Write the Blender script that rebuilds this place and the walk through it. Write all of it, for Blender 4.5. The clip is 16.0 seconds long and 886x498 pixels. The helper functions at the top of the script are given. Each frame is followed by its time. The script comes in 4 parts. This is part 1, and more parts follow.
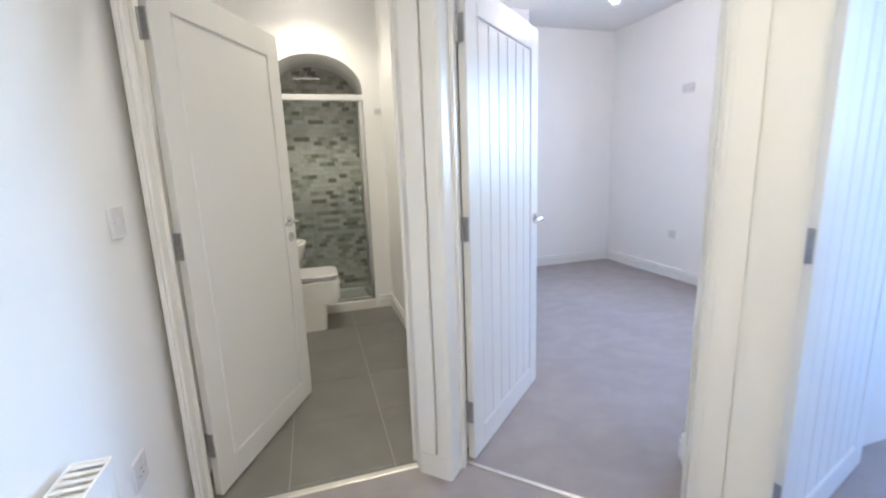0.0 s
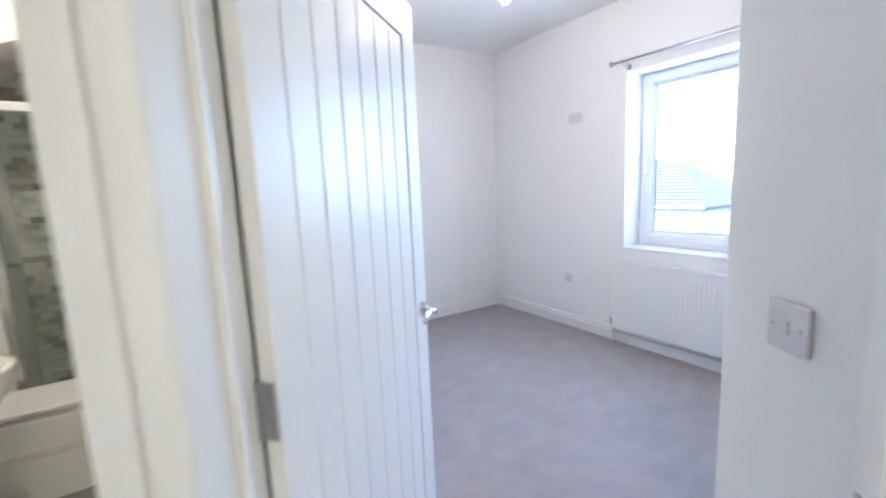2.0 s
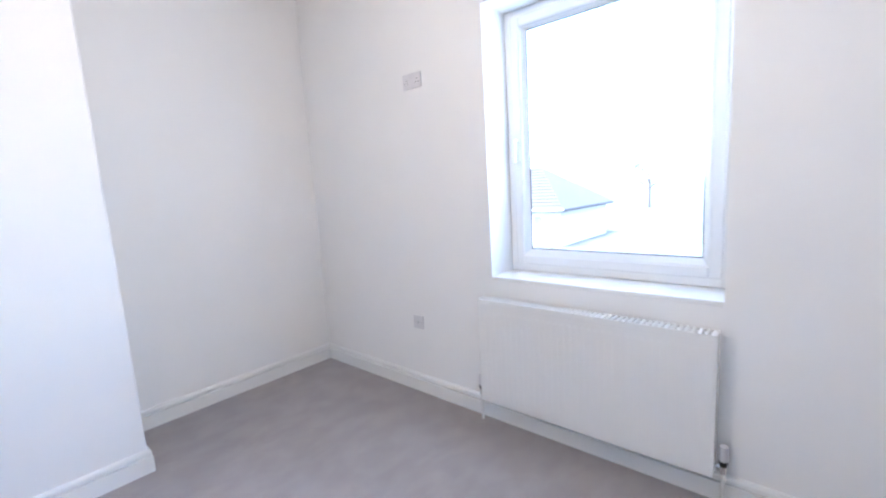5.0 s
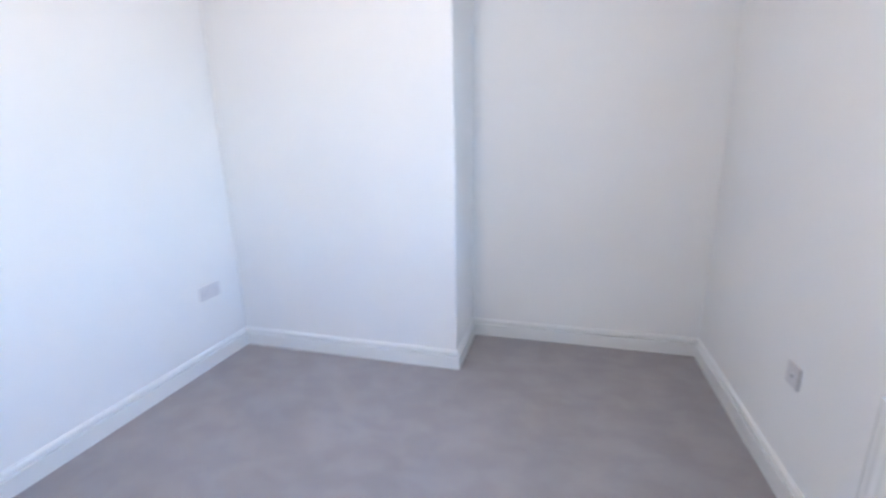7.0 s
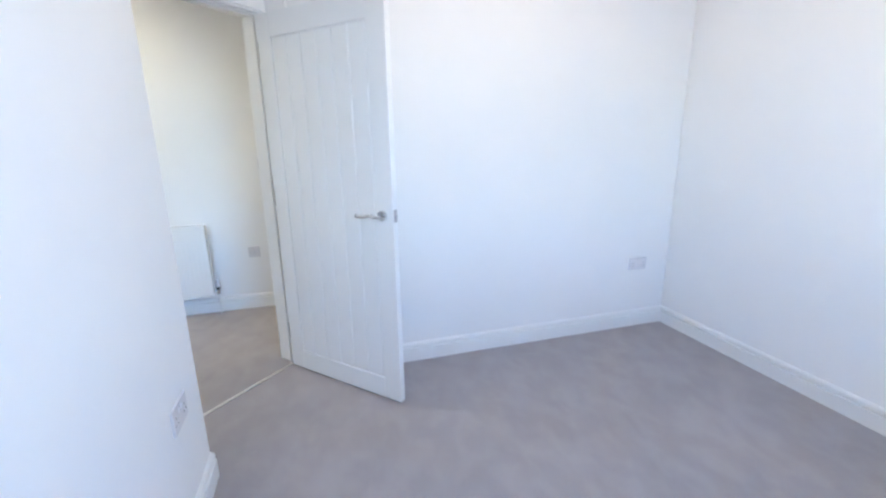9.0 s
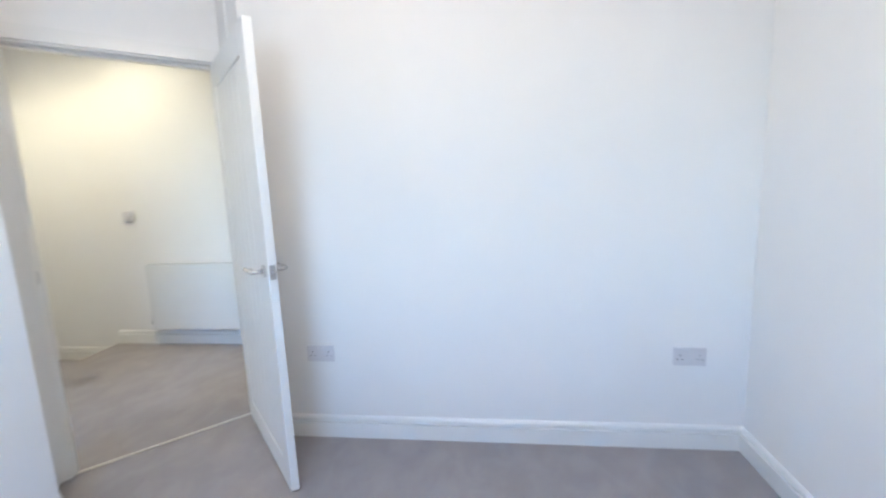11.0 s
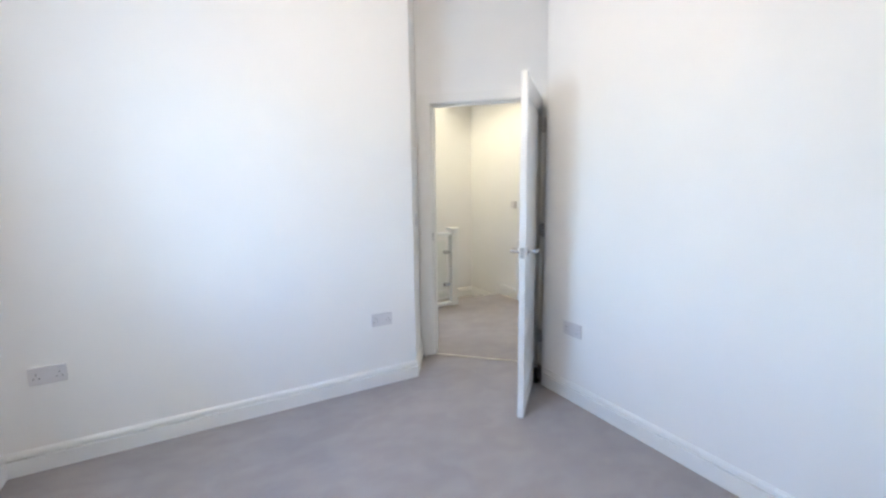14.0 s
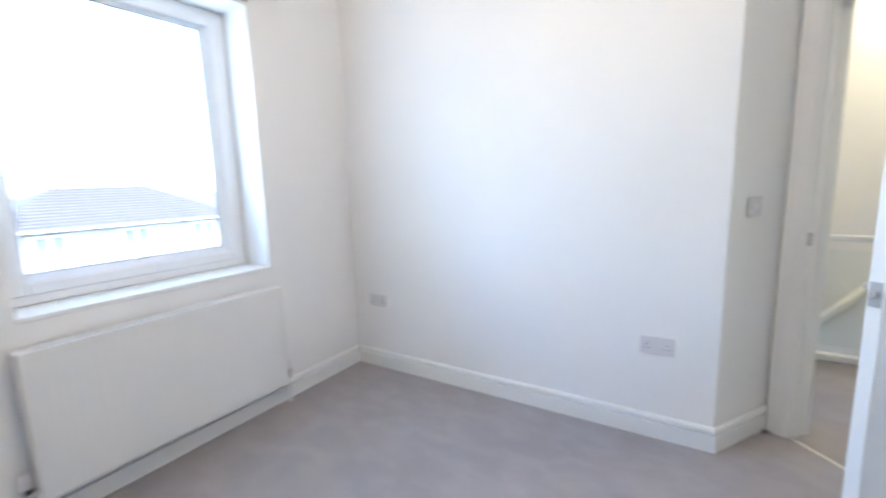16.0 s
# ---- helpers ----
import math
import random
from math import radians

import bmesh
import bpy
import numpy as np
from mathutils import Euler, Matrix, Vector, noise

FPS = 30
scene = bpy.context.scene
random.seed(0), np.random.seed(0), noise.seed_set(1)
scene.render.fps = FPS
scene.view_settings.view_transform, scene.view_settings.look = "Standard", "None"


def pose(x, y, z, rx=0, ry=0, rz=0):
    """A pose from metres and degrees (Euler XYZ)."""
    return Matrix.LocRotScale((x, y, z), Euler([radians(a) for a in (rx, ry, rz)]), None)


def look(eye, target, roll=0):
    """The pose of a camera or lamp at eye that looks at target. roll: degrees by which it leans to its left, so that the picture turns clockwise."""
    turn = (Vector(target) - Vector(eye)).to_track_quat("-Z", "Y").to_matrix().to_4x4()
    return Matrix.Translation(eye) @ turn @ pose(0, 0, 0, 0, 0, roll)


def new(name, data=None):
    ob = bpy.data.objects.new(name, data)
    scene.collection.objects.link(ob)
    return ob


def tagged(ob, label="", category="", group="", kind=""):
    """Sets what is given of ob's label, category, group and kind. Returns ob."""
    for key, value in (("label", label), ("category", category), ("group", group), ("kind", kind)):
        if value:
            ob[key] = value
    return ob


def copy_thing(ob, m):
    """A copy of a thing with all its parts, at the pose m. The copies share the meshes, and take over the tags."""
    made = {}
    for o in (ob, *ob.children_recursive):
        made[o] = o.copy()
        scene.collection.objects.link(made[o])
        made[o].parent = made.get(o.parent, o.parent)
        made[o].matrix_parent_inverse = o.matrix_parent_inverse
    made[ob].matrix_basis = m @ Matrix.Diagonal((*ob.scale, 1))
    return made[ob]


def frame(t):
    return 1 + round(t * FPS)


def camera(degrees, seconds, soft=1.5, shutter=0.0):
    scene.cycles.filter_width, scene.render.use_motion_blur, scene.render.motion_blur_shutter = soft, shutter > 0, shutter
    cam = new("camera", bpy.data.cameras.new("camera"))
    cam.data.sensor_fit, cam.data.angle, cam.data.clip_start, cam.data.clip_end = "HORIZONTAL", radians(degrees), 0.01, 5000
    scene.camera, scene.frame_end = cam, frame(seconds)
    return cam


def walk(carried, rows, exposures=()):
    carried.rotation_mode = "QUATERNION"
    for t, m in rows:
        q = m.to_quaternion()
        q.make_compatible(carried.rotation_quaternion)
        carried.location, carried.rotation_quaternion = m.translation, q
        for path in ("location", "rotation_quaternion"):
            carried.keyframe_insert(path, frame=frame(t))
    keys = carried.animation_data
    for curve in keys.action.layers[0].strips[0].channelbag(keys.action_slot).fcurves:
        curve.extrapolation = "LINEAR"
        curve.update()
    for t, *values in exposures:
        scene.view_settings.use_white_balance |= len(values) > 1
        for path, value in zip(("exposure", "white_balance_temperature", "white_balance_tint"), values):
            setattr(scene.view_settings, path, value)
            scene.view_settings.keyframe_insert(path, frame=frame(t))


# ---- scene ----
cam = camera(92.0, 16.0, 2.2, 0.5)
EXPOSURES = [(0, 4.3, 5080, 13), (1.5, 4.28, 5080, 11), (3, 4.26, 5180, 12), (5.5, 4.29, 5330, 12), (7.5, 4.09, 5200, 11), (9, 4.09, 5200, 9), (12, 4.0, 5450, 7), (16, 4.1, 5500, 8)]
SKY = 0.15
WARM = (1.0, 0.79, 0.46)
BATH_W, LANDING_W, BULB_W = 2.0, 3.0, 0.4
WINDOW_W = 0.92
PATH = [
    (0, (-3.68, -4.724, 1.31), (-3.121, -2.843, 0.921), -2.1),
    (0.5, (-3.664, -4.503, 1.339), (-3.138, -2.616, 0.934), -0.9),
    (1, (-3.632, -4.325, 1.476), (-2.819, -2.539, 1.085), -3.2),
    (1.5, (-3.478, -4.131, 1.425), (-2.5, -2.423, 1.069), -2.2),
    (2, (-3.211, -3.846, 1.408), (-2.147, -2.178, 1.118), -2.5),
    (2.5, (-3.027, -3.605, 1.352), (-1.804, -2.044, 1.096), -0.6),
    (3, (-2.815, -3.439, 1.327), (-1.409, -2.031, 1.125), -1.7),
    (3.2, (-2.705, -3.433, 1.288), (-1.257, -2.061, 1.146), -2.4),
    (5.3, (-1.781, -2.861, 1.366), (-0.302, -1.559, 1.023), -2.9),
    (5.5, (-1.694, -2.785, 1.39), (-0.381, -1.342, 0.95), -2.1),
    (6, (-1.423, -2.722, 1.357), (-0.592, -0.965, 0.886), -1.8),
    (6.5, (-1.059, -2.665, 1.353), (-0.809, -0.731, 0.91), -2.9),
    (7, (-0.857, -2.768, 1.346), (-1.384, -0.903, 0.851), -1.2),
    (7.5, (-0.621, -2.797, 1.337), (-1.574, -1.17, 0.67), 0.4),
    (8, (-0.581, -2.803, 1.324), (-1.968, -1.505, 0.698), -1.2),
    (8.5, (-0.525, -2.892, 1.333), (-2.265, -2.063, 0.802), -2.0),
    (9, (-0.516, -2.922, 1.343), (-2.373, -2.366, 0.851), -0.9),
    (9.2, (-0.536, -2.881, 1.348), (-2.407, -2.336, 0.9), -1.1),
    (11.3, (-0.928, -1.43, 1.341), (-2.799, -2.055, 1.011), -0.5),
    (11.5, (-0.947, -1.289, 1.36), (-2.68, -2.216, 0.995), 0.4),
    (12, (-0.828, -0.961, 1.32), (-2.339, -2.221, 0.962), 1.2),
    (12.5, (-0.701, -0.739, 1.347), (-2.038, -2.158, 0.9), 0.8),
    (13, (-0.657, -0.54, 1.352), (-1.939, -2.024, 0.956), -0.6),
    (13.5, (-0.701, -0.506, 1.377), (-1.907, -2.063, 1.026), -2.2),
    (14, (-0.946, -0.711, 1.374), (-1.913, -2.438, 1.087), -0.8),
    (14.5, (-1.194, -0.951, 1.367), (-1.853, -2.816, 1.071), -1.4),
    (15, (-1.521, -1.177, 1.353), (-1.493, -3.159, 1.086), -2.1),
    (15.5, (-1.849, -1.274, 1.322), (-1.374, -3.192, 1.008), -0.6),
    (16, (-2.158, -1.211, 1.293), (-1.102, -2.88, 0.979), -1.8),
]
walk(cam, [(t, look(eye, target, roll)) for t, eye, target, roll in PATH], EXPOSURES)

# ---- world, sun and large lights ----
world = bpy.data.worlds.new("sky")
scene.world = world
world.use_nodes = True
wn, wl = world.node_tree.nodes, world.node_tree.links
sky = wn.new("ShaderNodeTexSky")
sky.sky_type, sky.sun_disc = "NISHITA", False
sky.sun_elevation, sky.sun_rotation = radians(68), radians(-90)
sky.air_density, sky.dust_density = 1.0, 1.5
wl.new(sky.outputs[0], wn["Background"].inputs[0])
wn["Background"].inputs[1].default_value = SKY
sun = new("sun", bpy.data.lights.new("sun", "SUN"))
sun.data.energy, sun.data.angle, sun.data.color = 0.7, radians(14), (1, 0.95, 0.88)
sun.matrix_world = look((-12, 1, 30), (0, 0, 0))


def point_lamp(name, place, watts, colour, size=0.04):
    lamp = new(name, bpy.data.lights.new(name, "POINT"))
    lamp.data.energy, lamp.data.color, lamp.data.shadow_soft_size = watts, colour, size
    lamp.location = place


def spot_lamp(name, place, watts, colour, degrees):
    lamp = new(name, bpy.data.lights.new(name, "SPOT"))
    lamp.data.energy, lamp.data.color, lamp.data.shadow_soft_size = watts, colour, 0.04
    lamp.data.spot_size, lamp.data.spot_blend = radians(degrees), 0.6
    lamp.location = place


def window_lamp(y, z, width, height, watts):
    """The sky's light in a window's opening, facing into the room."""
    lamp = new("window_daylight", bpy.data.lights.new("window_daylight", "AREA"))
    lamp.data.shape, lamp.data.size, lamp.data.size_y = "RECTANGLE", width, height
    lamp.data.energy, lamp.data.color = watts, (0.70, 0.86, 1.0)
    lamp.matrix_world = look((0.195, y, z), (-1.0, y, z))


window_lamp(-2.19, 1.70, 0.85, 0.87, WINDOW_W)
window_lamp(-4.8, 1.548, 0.85, 1.18, WINDOW_W * 0.2)

H = 2.81                                   # ceiling height
BATH_LIGHTS = [(-3.62, -1.22), (-3.62, -2.3)]
LANDING_LIGHTS = [(-3.55, -4.55), (-3.3, -5.45)]
for lx, ly in BATH_LIGHTS:
    spot_lamp("downlight_beam", (lx, ly, H - 0.03), BATH_W, WARM, 118)
for lx, ly in LANDING_LIGHTS:
    spot_lamp("downlight_beam", (lx, ly, H - 0.03), LANDING_W, WARM, 142)
BULB = (-1.57, -2.0, 2.43)
point_lamp("bulb_light", (BULB[0], BULB[1], BULB[2] - 0.06), BULB_W, (1.0, 0.72, 0.45), 0.03)


# ---- materials ----
def material(name, colour, rough=0.6, metal=0.0, vary=0.05, scale=6.0, fine=0.0, fine_scale=300.0, coat=0.0, per_object=0.0, second=None):
    m = bpy.data.materials.new(name)
    m.use_nodes = True
    n, l = m.node_tree.nodes, m.node_tree.links
    b = n["Principled BSDF"]
    b.inputs["Roughness"].default_value = rough
    b.inputs["Metallic"].default_value = metal
    b.inputs["Coat Weight"].default_value = coat
    tex = n.new("ShaderNodeTexCoord")
    big = n.new("ShaderNodeTexNoise")
    big.inputs["Scale"].default_value, big.inputs["Detail"].default_value = scale, 5
    l.new(tex.outputs["Object"], big.inputs["Vector"])
    ramp = n.new("ShaderNodeValToRGB")
    lo = second or [c * (1 - vary) for c in colour]
    hi = [min(1, c * (1 + vary)) for c in colour]
    ramp.color_ramp.elements[0].position, ramp.color_ramp.elements[1].position = 0.3, 0.7
    ramp.color_ramp.elements[0].color, ramp.color_ramp.elements[1].color = (*lo, 1), (*hi, 1)
    l.new(big.outputs["Fac"], ramp.inputs["Fac"])
    out = ramp.outputs["Color"]
    if per_object:
        info = n.new("ShaderNodeObjectInfo")
        mp = n.new("ShaderNodeMapRange")
        mp.inputs["To Min"].default_value, mp.inputs["To Max"].default_value = 1 - per_object, 1 + per_object
        l.new(info.outputs["Random"], mp.inputs["Value"])
        hsv = n.new("ShaderNodeHueSaturation")
        l.new(mp.outputs["Result"], hsv.inputs["Value"])
        l.new(out, hsv.inputs["Color"])
        out = hsv.outputs["Color"]
    l.new(out, b.inputs["Base Color"])
    rr = n.new("ShaderNodeMapRange")
    rr.inputs["To Min"].default_value, rr.inputs["To Max"].default_value = max(0.02, rough * 0.94), min(1, rough * 1.06)
    l.new(big.outputs["Fac"], rr.inputs["Value"])
    l.new(rr.outputs["Result"], b.inputs["Roughness"])
    if fine:
        small = n.new("ShaderNodeTexNoise")
        small.inputs["Scale"].default_value, small.inputs["Detail"].default_value = fine_scale, 3
        l.new(tex.outputs["Object"], small.inputs["Vector"])
        bump = n.new("ShaderNodeBump")
        bump.inputs["Strength"].default_value, bump.inputs["Distance"].default_value = fine, 0.004
        l.new(small.outputs["Fac"], bump.inputs["Height"])
        l.new(bump.outputs["Normal"], b.inputs["Normal"])
    return m


def carpet_material():
    m = material("carpet", (0.35, 0.325, 0.330), 0.95, vary=0.05, scale=2.2, fine=0.9, fine_scale=260)
    n, l = m.node_tree.nodes, m.node_tree.links
    b = n["Principled BSDF"]
    tex = n.new("ShaderNodeTexCoord")
    warp = n.new("ShaderNodeMapping")
    warp.inputs["Rotation"].default_value, warp.inputs["Scale"].default_value = (0, 0, 0.6), (1.0, 1.5, 1.0)
    streak = n.new("ShaderNodeTexNoise")
    streak.inputs["Scale"].default_value, streak.inputs["Detail"].default_value, streak.inputs["Distortion"].default_value = 5.5, 7, 0.35
    l.new(tex.outputs["Object"], warp.inputs["Vector"])
    l.new(warp.outputs["Vector"], streak.inputs["Vector"])
    pile = n.new("ShaderNodeTexNoise")
    pile.inputs["Scale"].default_value, pile.inputs["Detail"].default_value = 240, 2
    l.new(tex.outputs["Object"], pile.inputs["Vector"])
    a = n.new("ShaderNodeMapRange")
    a.inputs["From Min"].default_value, a.inputs["From Max"].default_value = 0.40, 0.62
    a.inputs["To Min"].default_value, a.inputs["To Max"].default_value = 0.95, 1.05
    l.new(streak.outputs["Fac"], a.inputs["Value"])
    c = n.new("ShaderNodeMapRange")
    c.inputs["To Min"].default_value, c.inputs["To Max"].default_value = 0.75, 1.25
    l.new(pile.outputs["Fac"], c.inputs["Value"])
    mul = n.new("ShaderNodeMath")
    mul.operation = "MULTIPLY"
    l.new(a.outputs["Result"], mul.inputs[0])
    l.new(c.outputs["Result"], mul.inputs[1])
    hsv = n.new("ShaderNodeHueSaturation")
    l.new(mul.outputs[0], hsv.inputs["Value"])
    l.new(b.inputs["Base Color"].links[0].from_socket, hsv.inputs["Color"])
    l.new(hsv.outputs["Color"], b.inputs["Base Color"])
    b.inputs["Sheen Weight"].default_value = 0.15
    return m


def mosaic_material():
    """Small tiles in a few fixed shades of stone and glass, one shade a tile."""
    m = material("mosaic_glass_stone", (0.5, 0.5, 0.5), 0.28, vary=0.1, scale=30)
    n, l = m.node_tree.nodes, m.node_tree.links
    b = n["Principled BSDF"]
    info = n.new("ShaderNodeObjectInfo")
    shades = n.new("ShaderNodeValToRGB")
    shades.color_ramp.interpolation = "CONSTANT"
    steps = [(0.0, (0.62, 0.62, 0.57)), (0.28, (0.54, 0.56, 0.51)), (0.50, (0.48, 0.48, 0.42)), (0.66, (0.62, 0.64, 0.63)), (0.76, (0.36, 0.37, 0.33)), (0.91, (0.25, 0.25, 0.21))]
    el = shades.color_ramp.elements
    while len(el) < len(steps):
        el.new(0.5)
    for e, (p, c) in zip(el, steps):
        e.position, e.color = p, (*c, 1)
    l.new(info.outputs["Random"], shades.inputs["Fac"])
    mix = n.new("ShaderNodeMix")
    mix.data_type, mix.blend_type = "RGBA", "OVERLAY"
    mix.inputs["Factor"].default_value = 0.6
    l.new(shades.outputs["Color"], mix.inputs["A"])
    l.new(b.inputs["Base Color"].links[0].from_socket, mix.inputs["B"])
    l.new(mix.outputs["Result"], b.inputs["Base Color"])
    return m


def glass_material(name, tint, gloss):
    m = bpy.data.materials.new(name)
    m.use_nodes = True
    n, l = m.node_tree.nodes, m.node_tree.links
    n.remove(n["Principled BSDF"])
    clear, shine, mix, fres = (n.new("ShaderNode" + k) for k in ("BsdfTransparent", "BsdfGlossy", "MixShader", "Fresnel"))
    clear.inputs[0].default_value = (*tint, 1)
    shine.inputs["Roughness"].default_value = 0.02
    fres.inputs["IOR"].default_value = gloss
    l.new(fres.outputs[0], mix.inputs[0])
    l.new(clear.outputs[0], mix.inputs[1])
    l.new(shine.outputs[0], mix.inputs[2])
    l.new(mix.outputs[0], n["Material Output"].inputs[0])
    return m


def glow_material(name, colour, strength):
    m = bpy.data.materials.new(name)
    m.use_nodes = True
    b = m.node_tree.nodes["Principled BSDF"]
    b.inputs["Emission Color"].default_value = (*colour, 1)
    b.inputs["Emission Strength"].default_value = strength
    return m


PAINT = material("matt_white_paint", (0.85, 0.845, 0.84), 0.75, vary=0.012, scale=2.5, fine=0.12, fine_scale=120)
CEIL = material("ceiling_paint", (0.85, 0.85, 0.845), 0.8, vary=0.012, scale=2, fine=0.1, fine_scale=100)
GLOSS = material("satin_white_woodwork", (0.82, 0.82, 0.81), 0.30, vary=0.006, scale=3)
DOORW = material("satin_white_door", (0.81, 0.815, 0.82), 0.36, vary=0.006, scale=3)
UPVC = material("white_upvc", (0.84, 0.85, 0.86), 0.25, vary=0.01, scale=8)
RADW = material("white_enamel", (0.80, 0.80, 0.79), 0.22, vary=0.01, scale=6)
PLAST = material("white_plastic", (0.68, 0.67, 0.69), 0.35, vary=0.02, scale=30)
GREYP = material("grey_plastic", (0.5, 0.5, 0.52), 0.4)
SLOT = material("dark_socket_slot", (0.10, 0.10, 0.11), 0.6)
CHROME = material("polished_chrome", (0.72, 0.72, 0.74), 0.12, 1.0, vary=0.03, scale=40)
STEEL = material("brushed_steel", (0.45, 0.45, 0.46), 0.32, 1.0, vary=0.08, scale=60)
BLACK = material("black_rubber", (0.02, 0.02, 0.022), 0.6)
CARPET = carpet_material()
BRASS = material("pale_metal_trim", (0.72, 0.70, 0.66), 0.3, 0.9, vary=0.05, scale=30)
FTILE = material("grey_floor_tile", (0.19, 0.185, 0.172), 0.42, vary=0.09, scale=5, fine=0.1, fine_scale=80, per_object=0.05)
GROUT = material("pale_grout", (0.40, 0.39, 0.36), 0.85, vary=0.06, scale=20)
MGROUT = material("mosaic_grout", (0.46, 0.46, 0.42), 0.8, vary=0.06, scale=20)
MOSAIC = mosaic_material()
CERAMIC = material("white_ceramic", (0.83, 0.83, 0.80), 0.1, vary=0.008, scale=6, coat=0.3)
ALU = material("polished_aluminium", (0.72, 0.72, 0.72), 0.2, 1.0, vary=0.04, scale=30)
PANE = glass_material("window_glass", (0.97, 0.98, 0.98), 1.25)
SCREEN = glass_material("shower_glass", (0.97, 0.985, 0.98), 1.2)
BULBGLOW = glow_material("warm_bulb", (1.0, 0.75, 0.5), 16)
DOWNGLOW = glow_material("warm_downlight", (1.0, 0.8, 0.55), 16)
GRASS = material("grass", (0.085, 0.08, 0.06), 0.95, vary=0.3, scale=0.4, fine=0.5, fine_scale=40)
ASPHALT = material("asphalt", (0.055, 0.055, 0.056), 0.9, vary=0.15, scale=1.5, fine=0.4, fine_scale=60)
RENDER = material("pale_render", (0.40, 0.37, 0.32), 0.85, vary=0.06, scale=1.0, fine=0.2, fine_scale=50)
BRICKW = material("red_brown_brickwork", (0.20, 0.13, 0.10), 0.85, vary=0.15, scale=4, fine=0.3, fine_scale=30)
SLATE = material("grey_roof_tile", (0.065, 0.054, 0.048), 0.7, vary=0.15, scale=2, fine=0.3, fine_scale=20)
DGLASS = material("curtained_window_pane", (0.22, 0.21, 0.2), 0.08, vary=0.1)
BARK = material("bark", (0.10, 0.075, 0.055), 0.9, vary=0.25, scale=8, fine=0.5, fine_scale=40)
LEAF = material("leaves", (0.10, 0.105, 0.07), 0.7, vary=0.35, scale=3)
CARPAINT = material("dark_blue_car_paint", (0.03, 0.05, 0.09), 0.2, 0.3, vary=0.05, coat=0.8)
TYRE = material("tyre_rubber", (0.02, 0.02, 0.02), 0.8)


# ---- mesh helpers ----
def part(name, bm, mat, parent=None, label="", smooth=False):
    me = bpy.data.meshes.new(name)
    bm.to_mesh(me)
    bm.free()
    if smooth:
        for p in me.polygons:
            p.use_smooth = True
    me.materials.append(mat)
    ob = new(name, me)
    ob.parent = parent
    return tagged(ob, label)


def box(bm, lo, hi, bevel=0.0, seg=1, m=None):
    lo, hi = Vector(lo), Vector(hi)
    r = bmesh.ops.create_cube(bm, size=1, matrix=Matrix.LocRotScale((lo + hi) / 2, None, hi - lo))
    vs = r["verts"]
    if bevel:
        es = list({e for v in vs for e in v.link_edges})
        out = bmesh.ops.bevel(bm, geom=es, offset=bevel, segments=seg, profile=0.5, affect="EDGES")
        vs = list({v for f in out["faces"] for v in f.verts} | {v for v in vs if v.is_valid})
    if m is not None:
        bmesh.ops.transform(bm, matrix=m, verts=vs)
    return bm


def one_box(lo, hi, bevel=0.0, seg=1):
    return box(bmesh.new(), lo, hi, bevel, seg)


def prism(bm, pts, z0, z1):
    a = [bm.verts.new((x, y, z0)) for x, y in pts]
    b = [bm.verts.new((x, y, z1)) for x, y in pts]
    bm.faces.new(a[::-1])
    bm.faces.new(b)
    for i in range(len(pts)):
        j = (i + 1) % len(pts)
        bm.faces.new((a[i], a[j], b[j], b[i]))
    bmesh.ops.recalc_face_normals(bm, faces=bm.faces[:])
    return bm


def rod(bm, a, b, r, n=12, r2=None):
    a, b = Vector(a), Vector(b)
    d = b - a
    m = Matrix.Translation((a + b) / 2) @ d.to_track_quat("Z", "Y").to_matrix().to_4x4()
    bmesh.ops.create_cone(bm, cap_ends=True, segments=n, radius1=r, radius2=r if r2 is None else r2, depth=d.length, matrix=m)
    return bm


def tube(bm, pts, r, n=10):
    pts = [Vector(p) for p in pts]
    rings = []
    for i, p in enumerate(pts):
        d = (pts[min(i + 1, len(pts) - 1)] - pts[max(i - 1, 0)]).normalized()
        q = d.to_track_quat("Z", "Y")
        rings.append([bm.verts.new(p + q @ Vector((r * math.cos(k * math.tau / n), r * math.sin(k * math.tau / n), 0))) for k in range(n)])
    for u, v in zip(rings, rings[1:]):
        for k in range(n):
            bm.faces.new((u[k], u[(k + 1) % n], v[(k + 1) % n], v[k]))
    bm.faces.new(rings[0][::-1])
    bm.faces.new(rings[-1])
    return bm


def loft(bm, sections):
    """Closed rings of equal count joined into a capped solid."""
    rings = [[bm.verts.new(p) for p in s] for s in sections]
    n = len(rings[0])
    for u, v in zip(rings, rings[1:]):
        for k in range(n):
            bm.faces.new((u[k], u[(k + 1) % n], v[(k + 1) % n], v[k]))
    bm.faces.new(rings[0][::-1])
    bm.faces.new(rings[-1])
    bmesh.ops.recalc_face_normals(bm, faces=bm.faces[:])
    return bm


def empty(name, m, label="", category="", kind="", group=""):
    ob = new(name)
    ob.matrix_world = m
    return tagged(ob, label, category, group, kind)


def structure(name, bm, mat, label, category):
    return tagged(part(name, bm, mat), label, category, kind="structure")


